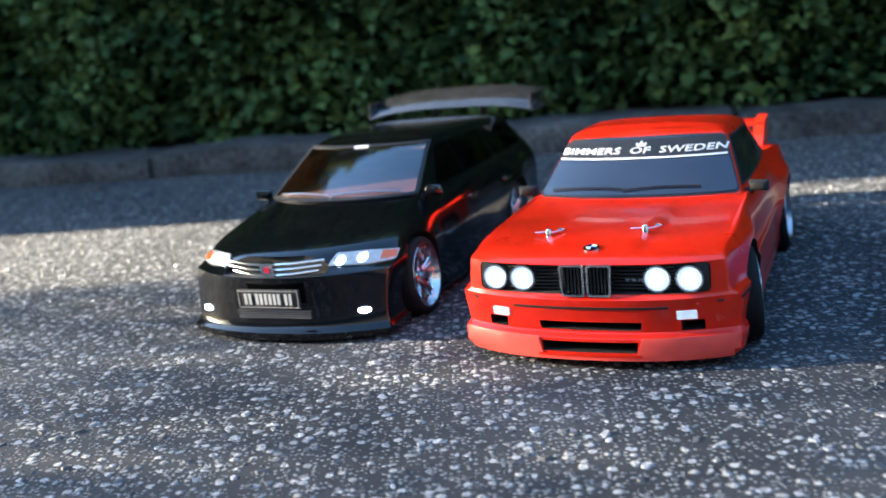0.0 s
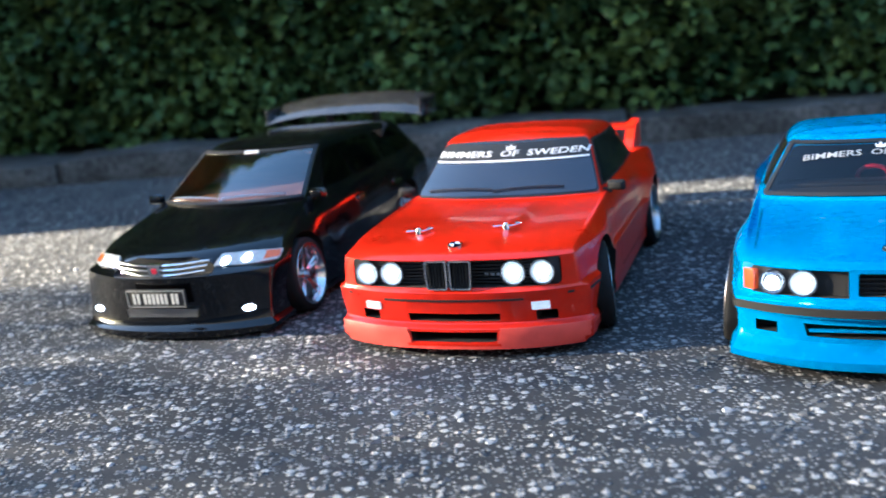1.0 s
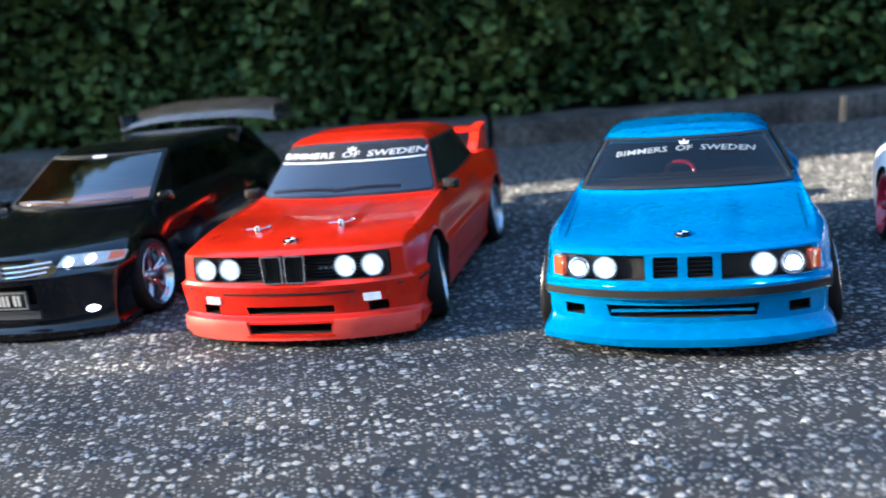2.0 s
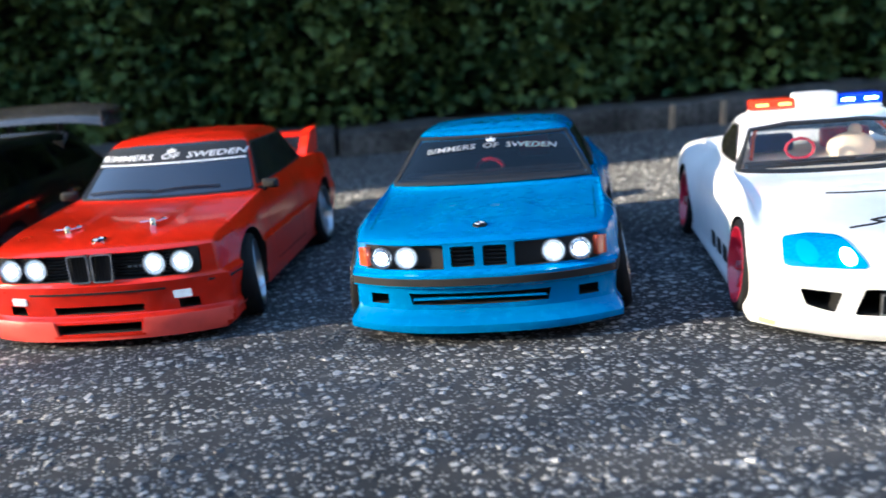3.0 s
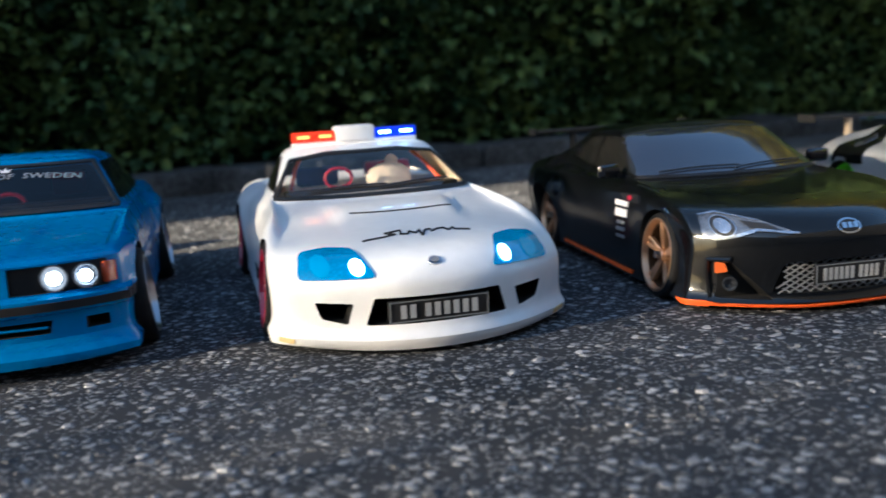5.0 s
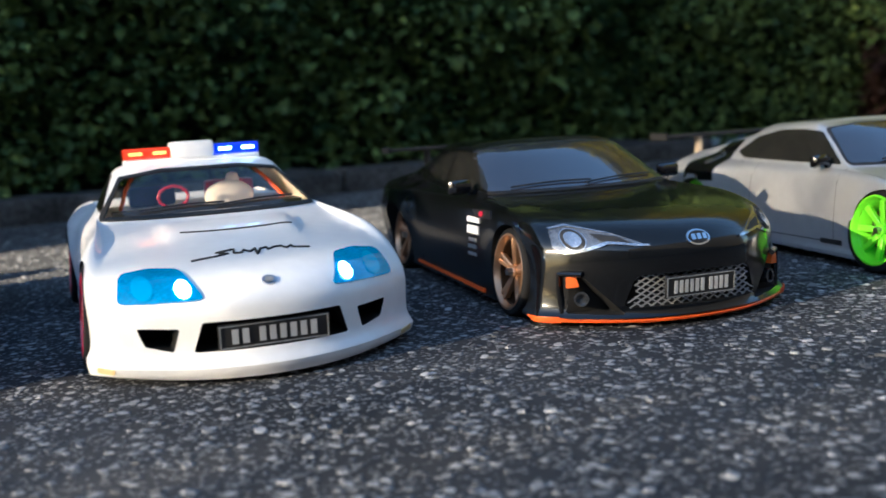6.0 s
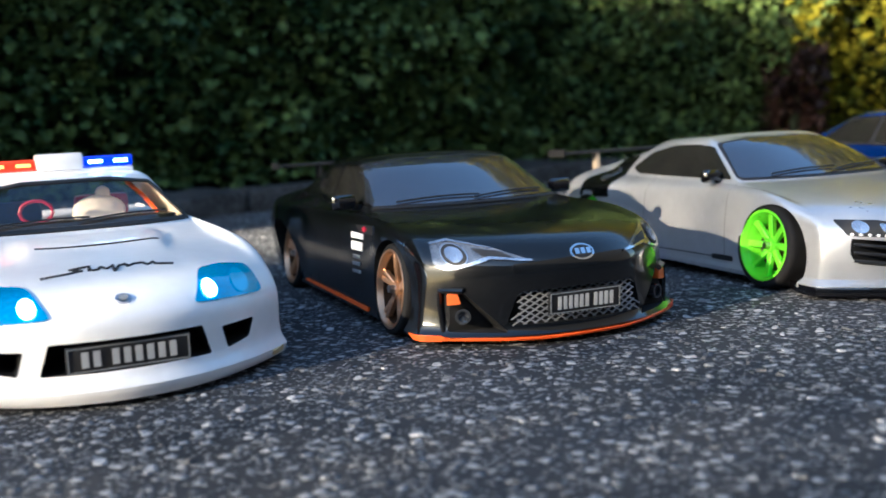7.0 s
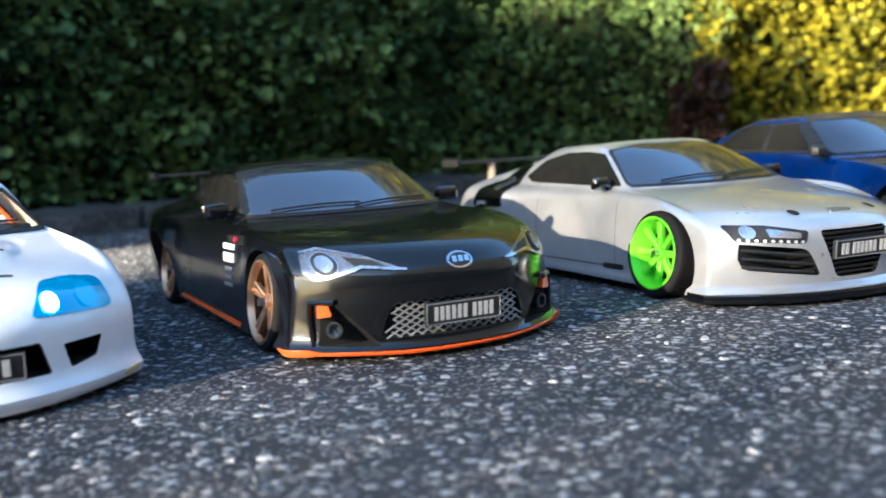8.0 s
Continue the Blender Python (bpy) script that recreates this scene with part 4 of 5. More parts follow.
        decal("window_trim", T, rounded([(0.201, 0.0836), (0.264, 0.0842), (0.306, 0.0910), (0.278, 0.1080), (0.250, 0.1085)], 0.004), BLACK, car, plane=pl, off=0.0003)
    for x0 in (-0.050, 0.002):
        wiper(car, T, (x0, 0.0825), (x0 + 0.058, 0.0845))
    # inside: dashboard, roll cage, seats and the plain white dummy at the wheel
    part("dashboard", box(-0.068, 0.068, 0.186, 0.205, 0.0800, 0.0838, 0.0015), BLACK, car)
    for s in (-1, 1):
        part("cage_bar", tube([(s * 0.060, 0.215, 0.0840), (s * 0.054, 0.238, 0.0960), (s * 0.047, 0.256, 0.1050)], 0.0016), ORANGE, car)
    part("seat", box(-0.050, -0.014, 0.268, 0.278, 0.0802, 0.0960, 0.004), NAVY_CLOTH, car)
    part("seat", box(0.010, 0.050, 0.275, 0.288, 0.0802, 0.0970, 0.004), CRIMSON, car)
    part("steering_wheel", tube([(-0.022 + 0.011 * math.cos(k * 0.5236), 0.216, 0.0900 + 0.008 * math.sin(k * 0.5236)) for k in range(13)], 0.0013), CRIMSON, car)
    dummy = tagged(new("dummy"), "plain white dummy seated at the steering wheel", "figurine")
    dummy.matrix_basis = car.matrix_basis @ pose(0.022, 0.234, 0.0802)
    bm = bmesh.new()
    bmesh.ops.create_uvsphere(bm, u_segments=20, v_segments=12, radius=1, matrix=Matrix.LocRotScale((0, 0, 0.006), None, (0.019, 0.009, 0.012)))
    bmesh.ops.create_uvsphere(bm, u_segments=20, v_segments=12, radius=1, matrix=Matrix.LocRotScale((0.004, 0.004, 0.0185), None, (0.0054, 0.0054, 0.0058)))
    bm2 = part("figure", bm, PLAIN_WHITE, dummy)
    four_wheels(car, sh, 0.0845, CRIMSON, spokes=10, camber=5)
    return car


def black_coupe():
    car = new_car("model_car", 0.8147, 0.2410, -25.87, "satin black model coupe with bronze wheels and an orange lip")
    sh = Shell((0.090, 0.347))
    sh.ring((0.000, 0.43), (0.0920, 0.091, 0.090), (0.042, 0.03), (0.0045, 0.006, 0.008, 0.014), 0.9, power=2.3)
    sh.ring((-0.002, 0.43), (0.0930, 0.091, 0.090), (0.042, 0.03), (0.0075, 0.009, 0.012, 0.018), 0.7, power=2.3)
    sh.ring((0.001, 0.435), (0.0900, 0.091, 0.092), (0.044, 0.03), (0.0120, 0.014, 0.018, 0.024), 0.2, power=2.3)
    sh.ring((-0.004, 0.44), (0.0860, 0.091, 0.094), (0.048, 0.03), (0.0400, 0.040, 0.042, 0.046), 0.3, (0.003, 0.005), 2.3)
    sh.ring((-0.003, 0.44), (0.0850, 0.090, 0.094), (0.048, 0.03), (0.0520, 0.053, 0.054, 0.058), 0.3, (0.005, 0.009), 2.3)
    sh.ring((0.008, 0.436), (0.0820, 0.088, 0.090), (0.048, 0.03), (0.0640, 0.0715, 0.0735, 0.076), 0.2, (0.005, 0.009), 2.3)
    sh.ring((0.045, 0.425), (0.0760, 0.084, 0.082), (0.040, 0.03), (0.0718, 0.0740, 0.0750, 0.080), 0.1, (0.002, 0.003), 2.4)
    sh.ring((0.136, 0.410), (0.0780, 0.078, 0.068), (0.022, 0.02), (0.0760, 0.0755, 0.0785, 0.0835), 0.5)
    sh.ring((0.143, 0.403), (0.0760, 0.076, 0.066), (0.022, 0.02), (0.0770, 0.0768, 0.0798, 0.0845), 0.4)
    sh.ring((0.205, 0.352), (0.0600, 0.0615, 0.052), (0.016, 0.014), (0.1070, 0.1105, 0.1100, 0.103), 0.4)
    sh.ring((0.222, 0.325), (0.0470, 0.049, 0.042), (0.014, 0.012), (0.1115, 0.1145, 0.1140, 0.108), 0.0)
    sh.cut_prism(rounded([(-0.0470, 0.0135), (0.0470, 0.0135), (0.0400, 0.0335), (0.0, 0.0345), (-0.0400, 0.0335)], 0.005), 0.022)
    for s in (-1, 1):
        sh.cut_prism(rounded([(s * 0.0460, 0.0095), (s * 0.0770, 0.0105), (s * 0.0800, 0.0350), (s * 0.0690, 0.0350)][::s], 0.002), 0.030)
    sh.build("body", SATIN_BLACK, car, arch=0.0335, arch_z=0.0290)
    T = sh.tree
    mesh_grille(car)
    plate(car, -0.0015, 0.0255, 0.049, 0.0138, lean=6, bars=(6, 4))
    decal("lip_stripe", T, [(-0.0925, 0.0066), (-0.030, 0.0050), (0.030, 0.0050), (0.0925, 0.0066), (0.0925, 0.0079), (0.030, 0.0062), (-0.030, 0.0062), (-0.0925, 0.0079)], ORANGE, car, off=0.0012)
    for s in (-1, 1):
        decal("sill_stripe", T, [(0.134, 0.0095), (0.300, 0.0115), (0.300, 0.0140), (0.134, 0.0122)], ORANGE, car, plane="right" if s > 0 else "left", off=0.0012, step=0.008)
        decal("lip_stripe", T, [(0.030, 0.0055), (0.052, 0.0055), (0.052, 0.0082), (0.030, 0.0080)], ORANGE, car, plane="right" if s > 0 else "left", off=0.0012)
        hl = [(s * 0.0310, 0.0512), (s * 0.0530, 0.0530), (s * 0.0640, 0.0492), (s * 0.0745, 0.0470), (s * 0.0800, 0.0510), (s * 0.0780, 0.0620), (s * 0.0690, 0.0640), (s * 0.0503, 0.0594)][::s]
        h = decal("headlamp", T, rounded(hl, 0.002), HEAD_LENS, car, off=0.0010, label="clear swept-back headlamp")
        decal("headlamp_trim", T, [(s * 0.0310, 0.0512), (s * 0.0530, 0.0530), (s * 0.0640, 0.0492), (s * 0.0745, 0.0470), (s * 0.0750, 0.0484), (s * 0.0645, 0.0508), (s * 0.0532, 0.0546), (s * 0.0315, 0.0522)][::s], LENS, h, off=0.0014, sink=0)
        decal("headlamp_trim", T, [(s * 0.0503, 0.0594), (s * 0.0690, 0.0640), (s * 0.0780, 0.0620), (s * 0.0776, 0.0612), (s * 0.0690, 0.0630), (s * 0.0505, 0.0586)][::s], LENS, h, off=0.0014, sink=0)
        decal("headlamp_bowl", T, disc(s * 0.0690, 0.0555, 0.0062), LENS, h, off=0.0014, sink=0)
        decal("headlamp_ring", T, disc(s * 0.0690, 0.0555, 0.0056), BLACK, h, off=0.0017, sink=0)
        decal("headlamp_bulb", T, disc(s * 0.0690, 0.0555, 0.0040), LENS, h, off=0.0022)
        decal("headlamp_mask", T, [(s * 0.0400, 0.0528), (s * 0.0560, 0.0545), (s * 0.0600, 0.0590), (s * 0.0480, 0.0572)][::s], BLACK, h, off=0.0014, sink=0)
        fog = part("fog_lamp", lathe([(0.004, 0.0002), (0.003, 0.0036), (0.0, 0.0034), (0.0, 0.0047), (0.006, 0.0051)], 24, "y"), DARK_LENS, car)
        fog.matrix_basis = pose(s * 0.0690, 0.0235, 0.0195, 0, 0, s * 22)
        ind = part("indicator", prism_front(rounded([(-0.0035, -0.0036), (0.0048, -0.0030), (0.0030, 0.0036), (-0.0032, 0.0036)] if s < 0 else [(0.0035, -0.0036), (0.0032, 0.0036), (-0.0030, 0.0036), (-0.0048, -0.0030)], 0.001), 0.0, 0.004), AMBER, car, "amber indicator lens")
        ind.matrix_basis = pose(s * 0.0742, 0.0262, 0.0303, 0, 0, s * 30)
        blade = part("bumper_blade", tube([(s * 0.0690, 0.0215, 0.0352), (s * 0.0795, 0.0325, 0.0352), (s * 0.0800, 0.0330, 0.0260), (s * 0.0785, 0.0320, 0.0105)], 0.0018), SATIN_BLACK, car)
    decal("badge", T, disc(0, 0.0540, 0.0080, squash=0.55), CHROME, car, off=0.0010)
    decal("badge_core", T, disc(0, 0.0540, 0.0066, squash=0.50), BLACK, car, off=0.0014, sink=0)
    for k in (-1, 0, 1):
        decal("badge_bar", T, [(k * 0.0038 - 0.0014, 0.0525), (k * 0.0038 + 0.0014, 0.0525), (k * 0.0038 + 0.0017, 0.0555), (k * 0.0038 - 0.0011, 0.0555)], CHROME, car, off=0.0018, sink=0)
    windscreen(car, T, 0.0755, 0.0785, 0.0605, 0.1065, arch=0.003)
    door_gaps(car, T, 0.165, 0.262, 0.016, 0.084)
    side_windows(car, T, [[(0.172, 0.0802), (0.256, 0.0815), (0.254, 0.1062), (0.215, 0.1055)], [(0.260, 0.0818), (0.322, 0.0865), (0.296, 0.1030), (0.259, 0.1060)]])
    for pl in ("left", "right"):
        decal("window_trim", T, rounded([(0.162, 0.0786), (0.250, 0.0798), (0.330, 0.0852), (0.298, 0.1046), (0.256, 0.1076), (0.212, 0.1072)], 0.003), BLACK_PAINT, car, plane=pl, off=0.0003)
    for x0 in (-0.058, -0.002):
        wiper(car, T, (x0, 0.0795), (x0 + 0.062, 0.0812))
    mirror_pair(car, T, 0.089, 0.182, 0.0825, BLACK_PAINT, 1.05)
    for k, (z, w, h) in enumerate(((0.0598, 0.024, 0.0040), (0.0525, 0.022, 0.0060), (0.0450, 0.014, 0.0024), (0.0400, 0.016, 0.0026), (0.0345, 0.016, 0.0022))):
        decal("sticker", T, [(0.162 - w / 2, z - h / 2), (0.162 + w / 2, z - h / 2), (0.162 + w / 2, z + h / 2), (0.162 - w / 2, z + h / 2)], WHITE_PRINT if k < 2 else FADED, car, plane="left", off=0.0008, step=0.006)
    decal("fender_vent", T, rounded([(0.122, 0.0630), (0.156, 0.0615), (0.166, 0.0672), (0.126, 0.0688)], 0.002), BLACK, car, plane="left", off=0.0009)
    decal("fender_mark", T, disc(0.146, 0.0650, 0.0042, squash=0.45), CRIMSON, car, plane="left", off=0.0014)
    w = part("rear_wing", box(-0.080, 0.080, 0.412, 0.440, 0.104, 0.1065, 0.001), BLACK, car)
    for s in (-1, 1):
        part("wing_upright", box(s * 0.04 - 0.0012, s * 0.04 + 0.0012, 0.415, 0.430, 0.078, 0.1045), BLACK, w)
        part("wing_endplate", box(s * 0.081 - 0.001, s * 0.081 + 0.001, 0.412, 0.438, 0.1025, 0.1085), LINING, w)
    four_wheels(car, sh, 0.0785, BRONZE, spokes=5, twin=True, camber=6, rim_r=0.0262, radius=0.0298, dish=0.004, barrel=BRONZE_DARK, twin_w=0.0017)
    return car


def silver_car():
    car = new_car("model_car", 1.0589, 0.0876, -28.33, "silver low mid-engined model car with bright green wheels")
    sh = Shell((0.100, 0.357))
    sh.ring((-0.004, 0.44), (0.0960, 0.093, 0.094), (0.046, 0.03), (0.0040, 0.006, 0.009, 0.016), 0.9, power=2.3)
    sh.ring((-0.004, 0.44), (0.0970, 0.094, 0.094), (0.046, 0.03), (0.0095, 0.011, 0.012, 0.020), 0.7, power=2.3)
    sh.ring((0.001, 0.44), (0.0925, 0.093, 0.095), (0.046, 0.03), (0.0130, 0.014, 0.016, 0.024), 0.5, power=2.3)
    sh.ring((-0.001, 0.445), (0.0920, 0.093, 0.096), (0.044, 0.03), (0.0300, 0.032, 0.034, 0.040), 0.0, (0.003, 0.004), 2.3)
    sh.ring((-0.001, 0.445), (0.0900, 0.092, 0.096), (0.046, 0.03), (0.0480, 0.050, 0.052, 0.056), 0.1, (0.006, 0.007), 2.3)
    sh.ring((0.006, 0.44), (0.0860, 0.089, 0.093), (0.046, 0.03), (0.0580, 0.0720, 0.0665, 0.072), 0.1, (0.006, 0.008), 2.3)
    sh.ring((0.045, 0.425), (0.0780, 0.085, 0.084), (0.040, 0.03), (0.0670, 0.0740, 0.0735, 0.080), 0.0, (0.002, 0.003), 2.4)
    sh.ring((0.122, 0.412), (0.0790, 0.079, 0.064), (0.022, 0.02), (0.0755, 0.0752, 0.0778, 0.0850), 0.5)
    sh.ring((0.129, 0.405), (0.0775, 0.077, 0.062), (0.022, 0.02), (0.0768, 0.0766, 0.0792, 0.0860), 0.4)
    sh.ring((0.190, 0.335), (0.0565, 0.0585, 0.046), (0.018, 0.014), (0.1065, 0.1100, 0.1080, 0.101), 0.3)
    sh.ring((0.207, 0.308), (0.0440, 0.046, 0.040), (0.014, 0.012), (0.1110, 0.1135, 0.1125, 0.1065), 0.0)
    sh.cut_prism(rounded([(-0.0180, 0.0165), (0.0180, 0.0165), (0.0300, 0.0487), (-0.0300, 0.0487)], 0.004), 0.012)
    for s in (-1, 1):
        sh.cut_prism(rounded([(s * 0.0295, 0.0185), (s * 0.0750, 0.0245), (s * 0.0815, 0.0424), (s * 0.0390, 0.0372)][::s], 0.004), 0.030)
    sh.build("body", SILVER_PAINT, car, arch=(0.0352, 0.0325), arch_z=0.0285, arch_at=(0.091, 0.357))
    T = sh.tree
    g = part("grille", box(-0.031, 0.031, 0.009, 0.0115, 0.0165, 0.0485), BLACK, car)
    for k in range(9):
        z = 0.0190 + 0.0034 * k
        w = 0.0185 + 0.0110 * (z - 0.0165) / 0.032
        part("grille_bar", box(-w, w, 0.003, 0.009, z - 0.0007, z + 0.0007, 0.0002), BLACK, g, smooth=0)
    for s in (-1, 1):
        for k in range(3):
            z = 0.0225 + 0.0055 * k
            b = part("intake_bar", tube([(s * 0.0340, 0.0062, z - 0.0015), (s * 0.0560, 0.0125, z + 0.0015), (s * 0.0770, 0.0270, z + 0.0045)], 0.0012), BLACK, car)
        hl = rounded([(s * 0.0400, 0.0405), (s * 0.0780, 0.0436), (s * 0.0815, 0.0540), (s * 0.0600, 0.0530), (s * 0.0372, 0.0486)][::s], 0.002)
        h = decal("headlamp", T, hl, BLACK, car, off=0.0010, label="clear headlamp with a row of small lights")
        decal("headlamp_bowl", T, rounded([(s * 0.0425, 0.0440), (s * 0.0600, 0.0455), (s * 0.0610, 0.0510), (s * 0.0420, 0.0475)][::s], 0.0015), LENS, h, off=0.0014)
        decal("headlamp_bowl", T, disc(s * 0.0705, 0.0490, 0.0040), LENS, h, off=0.0014)
        for k in range(9):
            decal("headlamp_light", T, disc(s * (0.0420 + 0.0042 * k), 0.0418 + 0.00032 * k, 0.0010, 8), WHITE_PRINT, h, off=0.0018)
    plate(car, -0.0035, 0.0360, 0.052, 0.0130, lean=6, bars=(2, 6, 2))
    decal("badge", T, rounded([(-0.009, 0.0150), (0.009, 0.0150), (0.009, 0.0195), (-0.009, 0.0195)], 0.001), STEEL, car, plane="top", off=0.0010)
    part("splitter", front_blade(-0.0075, 0.0992, 0.046, 2.3, 0.0030, 0.0092, 0.050), BLACK_PAINT, car, "gloss black front splitter")
    windscreen(car, T, 0.0745, 0.0790, 0.0550, 0.1050, arch=0.0035)
    door_gaps(car, T, 0.150, 0.268, 0.018, 0.078)
    side_windows(car, T, [[(0.160, 0.0785), (0.306, 0.0800), (0.324, 0.0850), (0.300, 0.0985), (0.262, 0.1050), (0.228, 0.1055), (0.206, 0.1035)]])
    for s in (-1, 1):
        pl = "right" if s > 0 else "left"
        decal("side_blade", T, rounded([(0.324, 0.0590), (0.372, 0.0590), (0.374, 0.0740), (0.352, 0.0925), (0.327, 0.0955), (0.333, 0.0810)], 0.002), BLACK_PAINT, car, plane=pl, off=0.0009)
        decal("fuel_cap", T, disc(0.3510, 0.0790, 0.0052), STEEL, car, plane=pl, off=0.0014)
        decal("fuel_cap_core", T, disc(0.3510, 0.0790, 0.0028), BLACK, car, plane=pl, off=0.0018)
        decal("sill_vent", T, [(0.140, 0.0165), (0.166, 0.0165), (0.166, 0.0205), (0.140, 0.0205)], BLACK, car, plane=pl)
        decal("body_post_slot", T, disc(s * 0.0345, 0.0235, 0.0034, 14, 1.5), LINING, car, plane="top", off=0.0005, sink=0)
    for x0 in (-0.052, 0.0):
        wiper(car, T, (x0, 0.0800), (x0 + 0.058, 0.0825))
    mirror_pair(car, T, 0.087, 0.172, 0.0815, BLACK_PAINT)
    w = part("rear_wing", box(-0.092, 0.092, 0.420, 0.452, 0.098, 0.1005, 0.001), BLACK, car, "black rear wing with pale brackets")
    for s in (-1, 1):
        part("wing_endplate", box(s * 0.093 - 0.001, s * 0.093 + 0.001, 0.418, 0.454, 0.0955, 0.1035, 0.0005), LINING, w)
        part("wing_upright", box(s * 0.05 - 0.002, s * 0.05 + 0.002, 0.425, 0.435, 0.070, 0.099), TAN, w)
    four_wheels(car, sh, 0.0825, LIME, spokes=8, camber=6, radius=0.0320, rim_r=0.0268, dish=0.006)
    return car


def van():
    car = new_car("model_car", -0.1181, 0.7659, -20.71, "gloss black model minivan with a roof wing and chrome wheels")
    sh = Shell((0.083, 0.340))
    sh.ring((-0.006, 0.44), (0.0880, 0.090, 0.088), (0.022, 0.02), (0.0030, 0.006, 0.008, 0.014), 0.9, power=2.5)
    sh.ring((-0.007, 0.44), (0.0890, 0.090, 0.088), (0.022, 0.02), (0.0090, 0.010, 0.012, 0.018), 0.7, power=2.5)
    sh.ring((-0.002, 0.442), (0.0860, 0.090, 0.090), (0.022, 0.02), (0.0130, 0.015, 0.016, 0.022), 0.3, power=2.5)
    sh.ring((-0.003, 0.445), (0.0870, 0.091, 0.090), (0.027, 0.02), (0.0420, 0.042, 0.044, 0.046), 0.2, (0.002, 0.003), 2.5)
    sh.ring((-0.007, 0.445), (0.0880, 0.091, 0.090), (0.034, 0.02), (0.0530, 0.054, 0.056, 0.058), 0.5, (0.004, 0.005), 2.3)
    sh.ring((0.000, 0.444), (0.0860, 0.090, 0.090), (0.042, 0.02), (0.0570, 0.062, 0.066, 0.070), 0.3, (0.004, 0.005), 2.3)
    sh.ring((0.010, 0.442), (0.0820, 0.088, 0.088), (0.044, 0.02), (0.0690, 0.074, 0.080, 0.084), 0.3, (0.002, 0.003), 2.3)
    sh.ring((0.098, 0.430), (0.0740, 0.083, 0.082), (0.026, 0.016), (0.0870, 0.0880, 0.0920, 0.0960), 0.4)
    sh.ring((0.105, 0.428), (0.0720, 0.082, 0.081), (0.026, 0.016), (0.0885, 0.0895, 0.0930, 0.0970), 0.4)
    sh.ring((0.180, 0.405), (0.0600, 0.067, 0.064), (0.016, 0.014), (0.1270, 0.1300, 0.1290, 0.1270), 0.4)
    sh.ring((0.198, 0.390), (0.0480, 0.053, 0.050), (0.014, 0.012), (0.1315, 0.1345, 0.1335, 0.1310), 0.0)
    sh.cut_prism(rounded([(-0.0460, 0.0530), (0.0460, 0.0530), (0.0440, 0.0660), (-0.0440, 0.0660)], 0.004), 0.012)
    sh.cut_prism(rounded([(-0.0300, 0.0200), (0.0320, 0.0200), (0.0340, 0.0275), (-0.0320, 0.0275)], 0.001), 0.010)
    sh.cabin = (rounded([(-0.0685, 0.0918), (0.0685, 0.0918), (0.0580, 0.1250), (-0.0580, 0.1250)], 0.004), 0.0, 0.47)
    sh.cabin_sides = [(rounded([(0.171, 0.0945), (0.224, 0.0955), (0.222, 0.1215), (0.200, 0.1210)], 0.004), -0.1, 0.1), (rounded([(0.234, 0.0965), (0.303, 0.0980), (0.298, 0.1220), (0.229, 0.1220)], 0.004), -0.1, 0.1)]
    sh.build("body", BLACK_PAINT, car, lining=SUNLIT_BROWN)
    T = sh.tree
    for k in range(3):
        z = 0.0555 + 0.0042 * k
        w = 0.0380 + 0.0030 * k
        part("grille_bar", tube([(-w, 0.0070, z), (-w * 0.5, 0.0000, z - 0.0012), (0, -0.0030, z - 0.0016), (w * 0.5, 0.0000, z - 0.0012), (w, 0.0070, z)], 0.0011), CHROME, car, "chrome grille bar")
    bd = part("badge", prism_front(rounded([(-0.0052, -0.0055), (0.0052, -0.0055), (0.0060, 0.0055), (-0.0060, 0.0055)], 0.0015), -0.0015, 0.002), CHROME, car)
    bd.matrix_basis = pose(0, -0.004, 0.0592, 8)
    part("badge_core", prism_front(rounded([(-0.0020, -0.0022), (0.0020, -0.0022), (0.0023, 0.0022), (-0.0023, 0.0022)], 0.0008), -0.0021, -0.0012), CRIMSON, bd)
    for k in range(4):
        z = 0.0212 + 0.0018 * k
        part("lower_bar", box(-0.031 - 0.0003 * k, 0.033, -0.0045, 0.002, z - 0.00045, z + 0.00045), STEEL, car, smooth=0)
    for s in (-1, 1):
        hl = rounded([(s * 0.0440, 0.0580), (s * 0.0700, 0.0560), (s * 0.0872, 0.0562), (s * 0.0862, 0.0622), (s * 0.0680, 0.0645), (s * 0.0480, 0.0655)][::s], 0.001)
        h = decal("headlamp", T, hl, PALE_LENS, car, off=0.0010, label="lit clear headlamp with an amber corner")
        for u in (0.052, 0.066):
            decal("headlamp_bulb", T, disc(s * u, 0.0602, 0.0028, 12), LED, h, off=0.0016)
        decal("indicator", T, [(s * 0.0775, 0.0572), (s * 0.0868, 0.0572), (s * 0.0855, 0.0615), (s * 0.0770, 0.0625)][::s], AMBER, h, off=0.0016, label="amber indicator lens")
        decal("fog_lamp", T, disc(s * 0.0702, 0.0235, 0.0046, 20, 0.5), LED, car, off=0.0012)
    plate(car, -0.0080, 0.0372, 0.054, 0.0150, lean=4, bars=(2, 6, 2))
    windscreen(car, T, 0.0695, 0.0905, 0.0590, 0.1260, mat=VAN_SCREEN, frame=False)
    door_gaps(car, T, 0.150, 0.226, 0.022, 0.090)
    side_windows(car, T, [[(0.168, 0.0915), (0.226, 0.0930), (0.224, 0.1240), (0.198, 0.1235)], [(0.231, 0.0940), (0.305, 0.0955), (0.300, 0.1245), (0.226, 0.1245)], [(0.312, 0.0960), (0.395, 0.0985), (0.372, 0.1230), (0.308, 0.1245)]], mat=SIDE_GLASS)
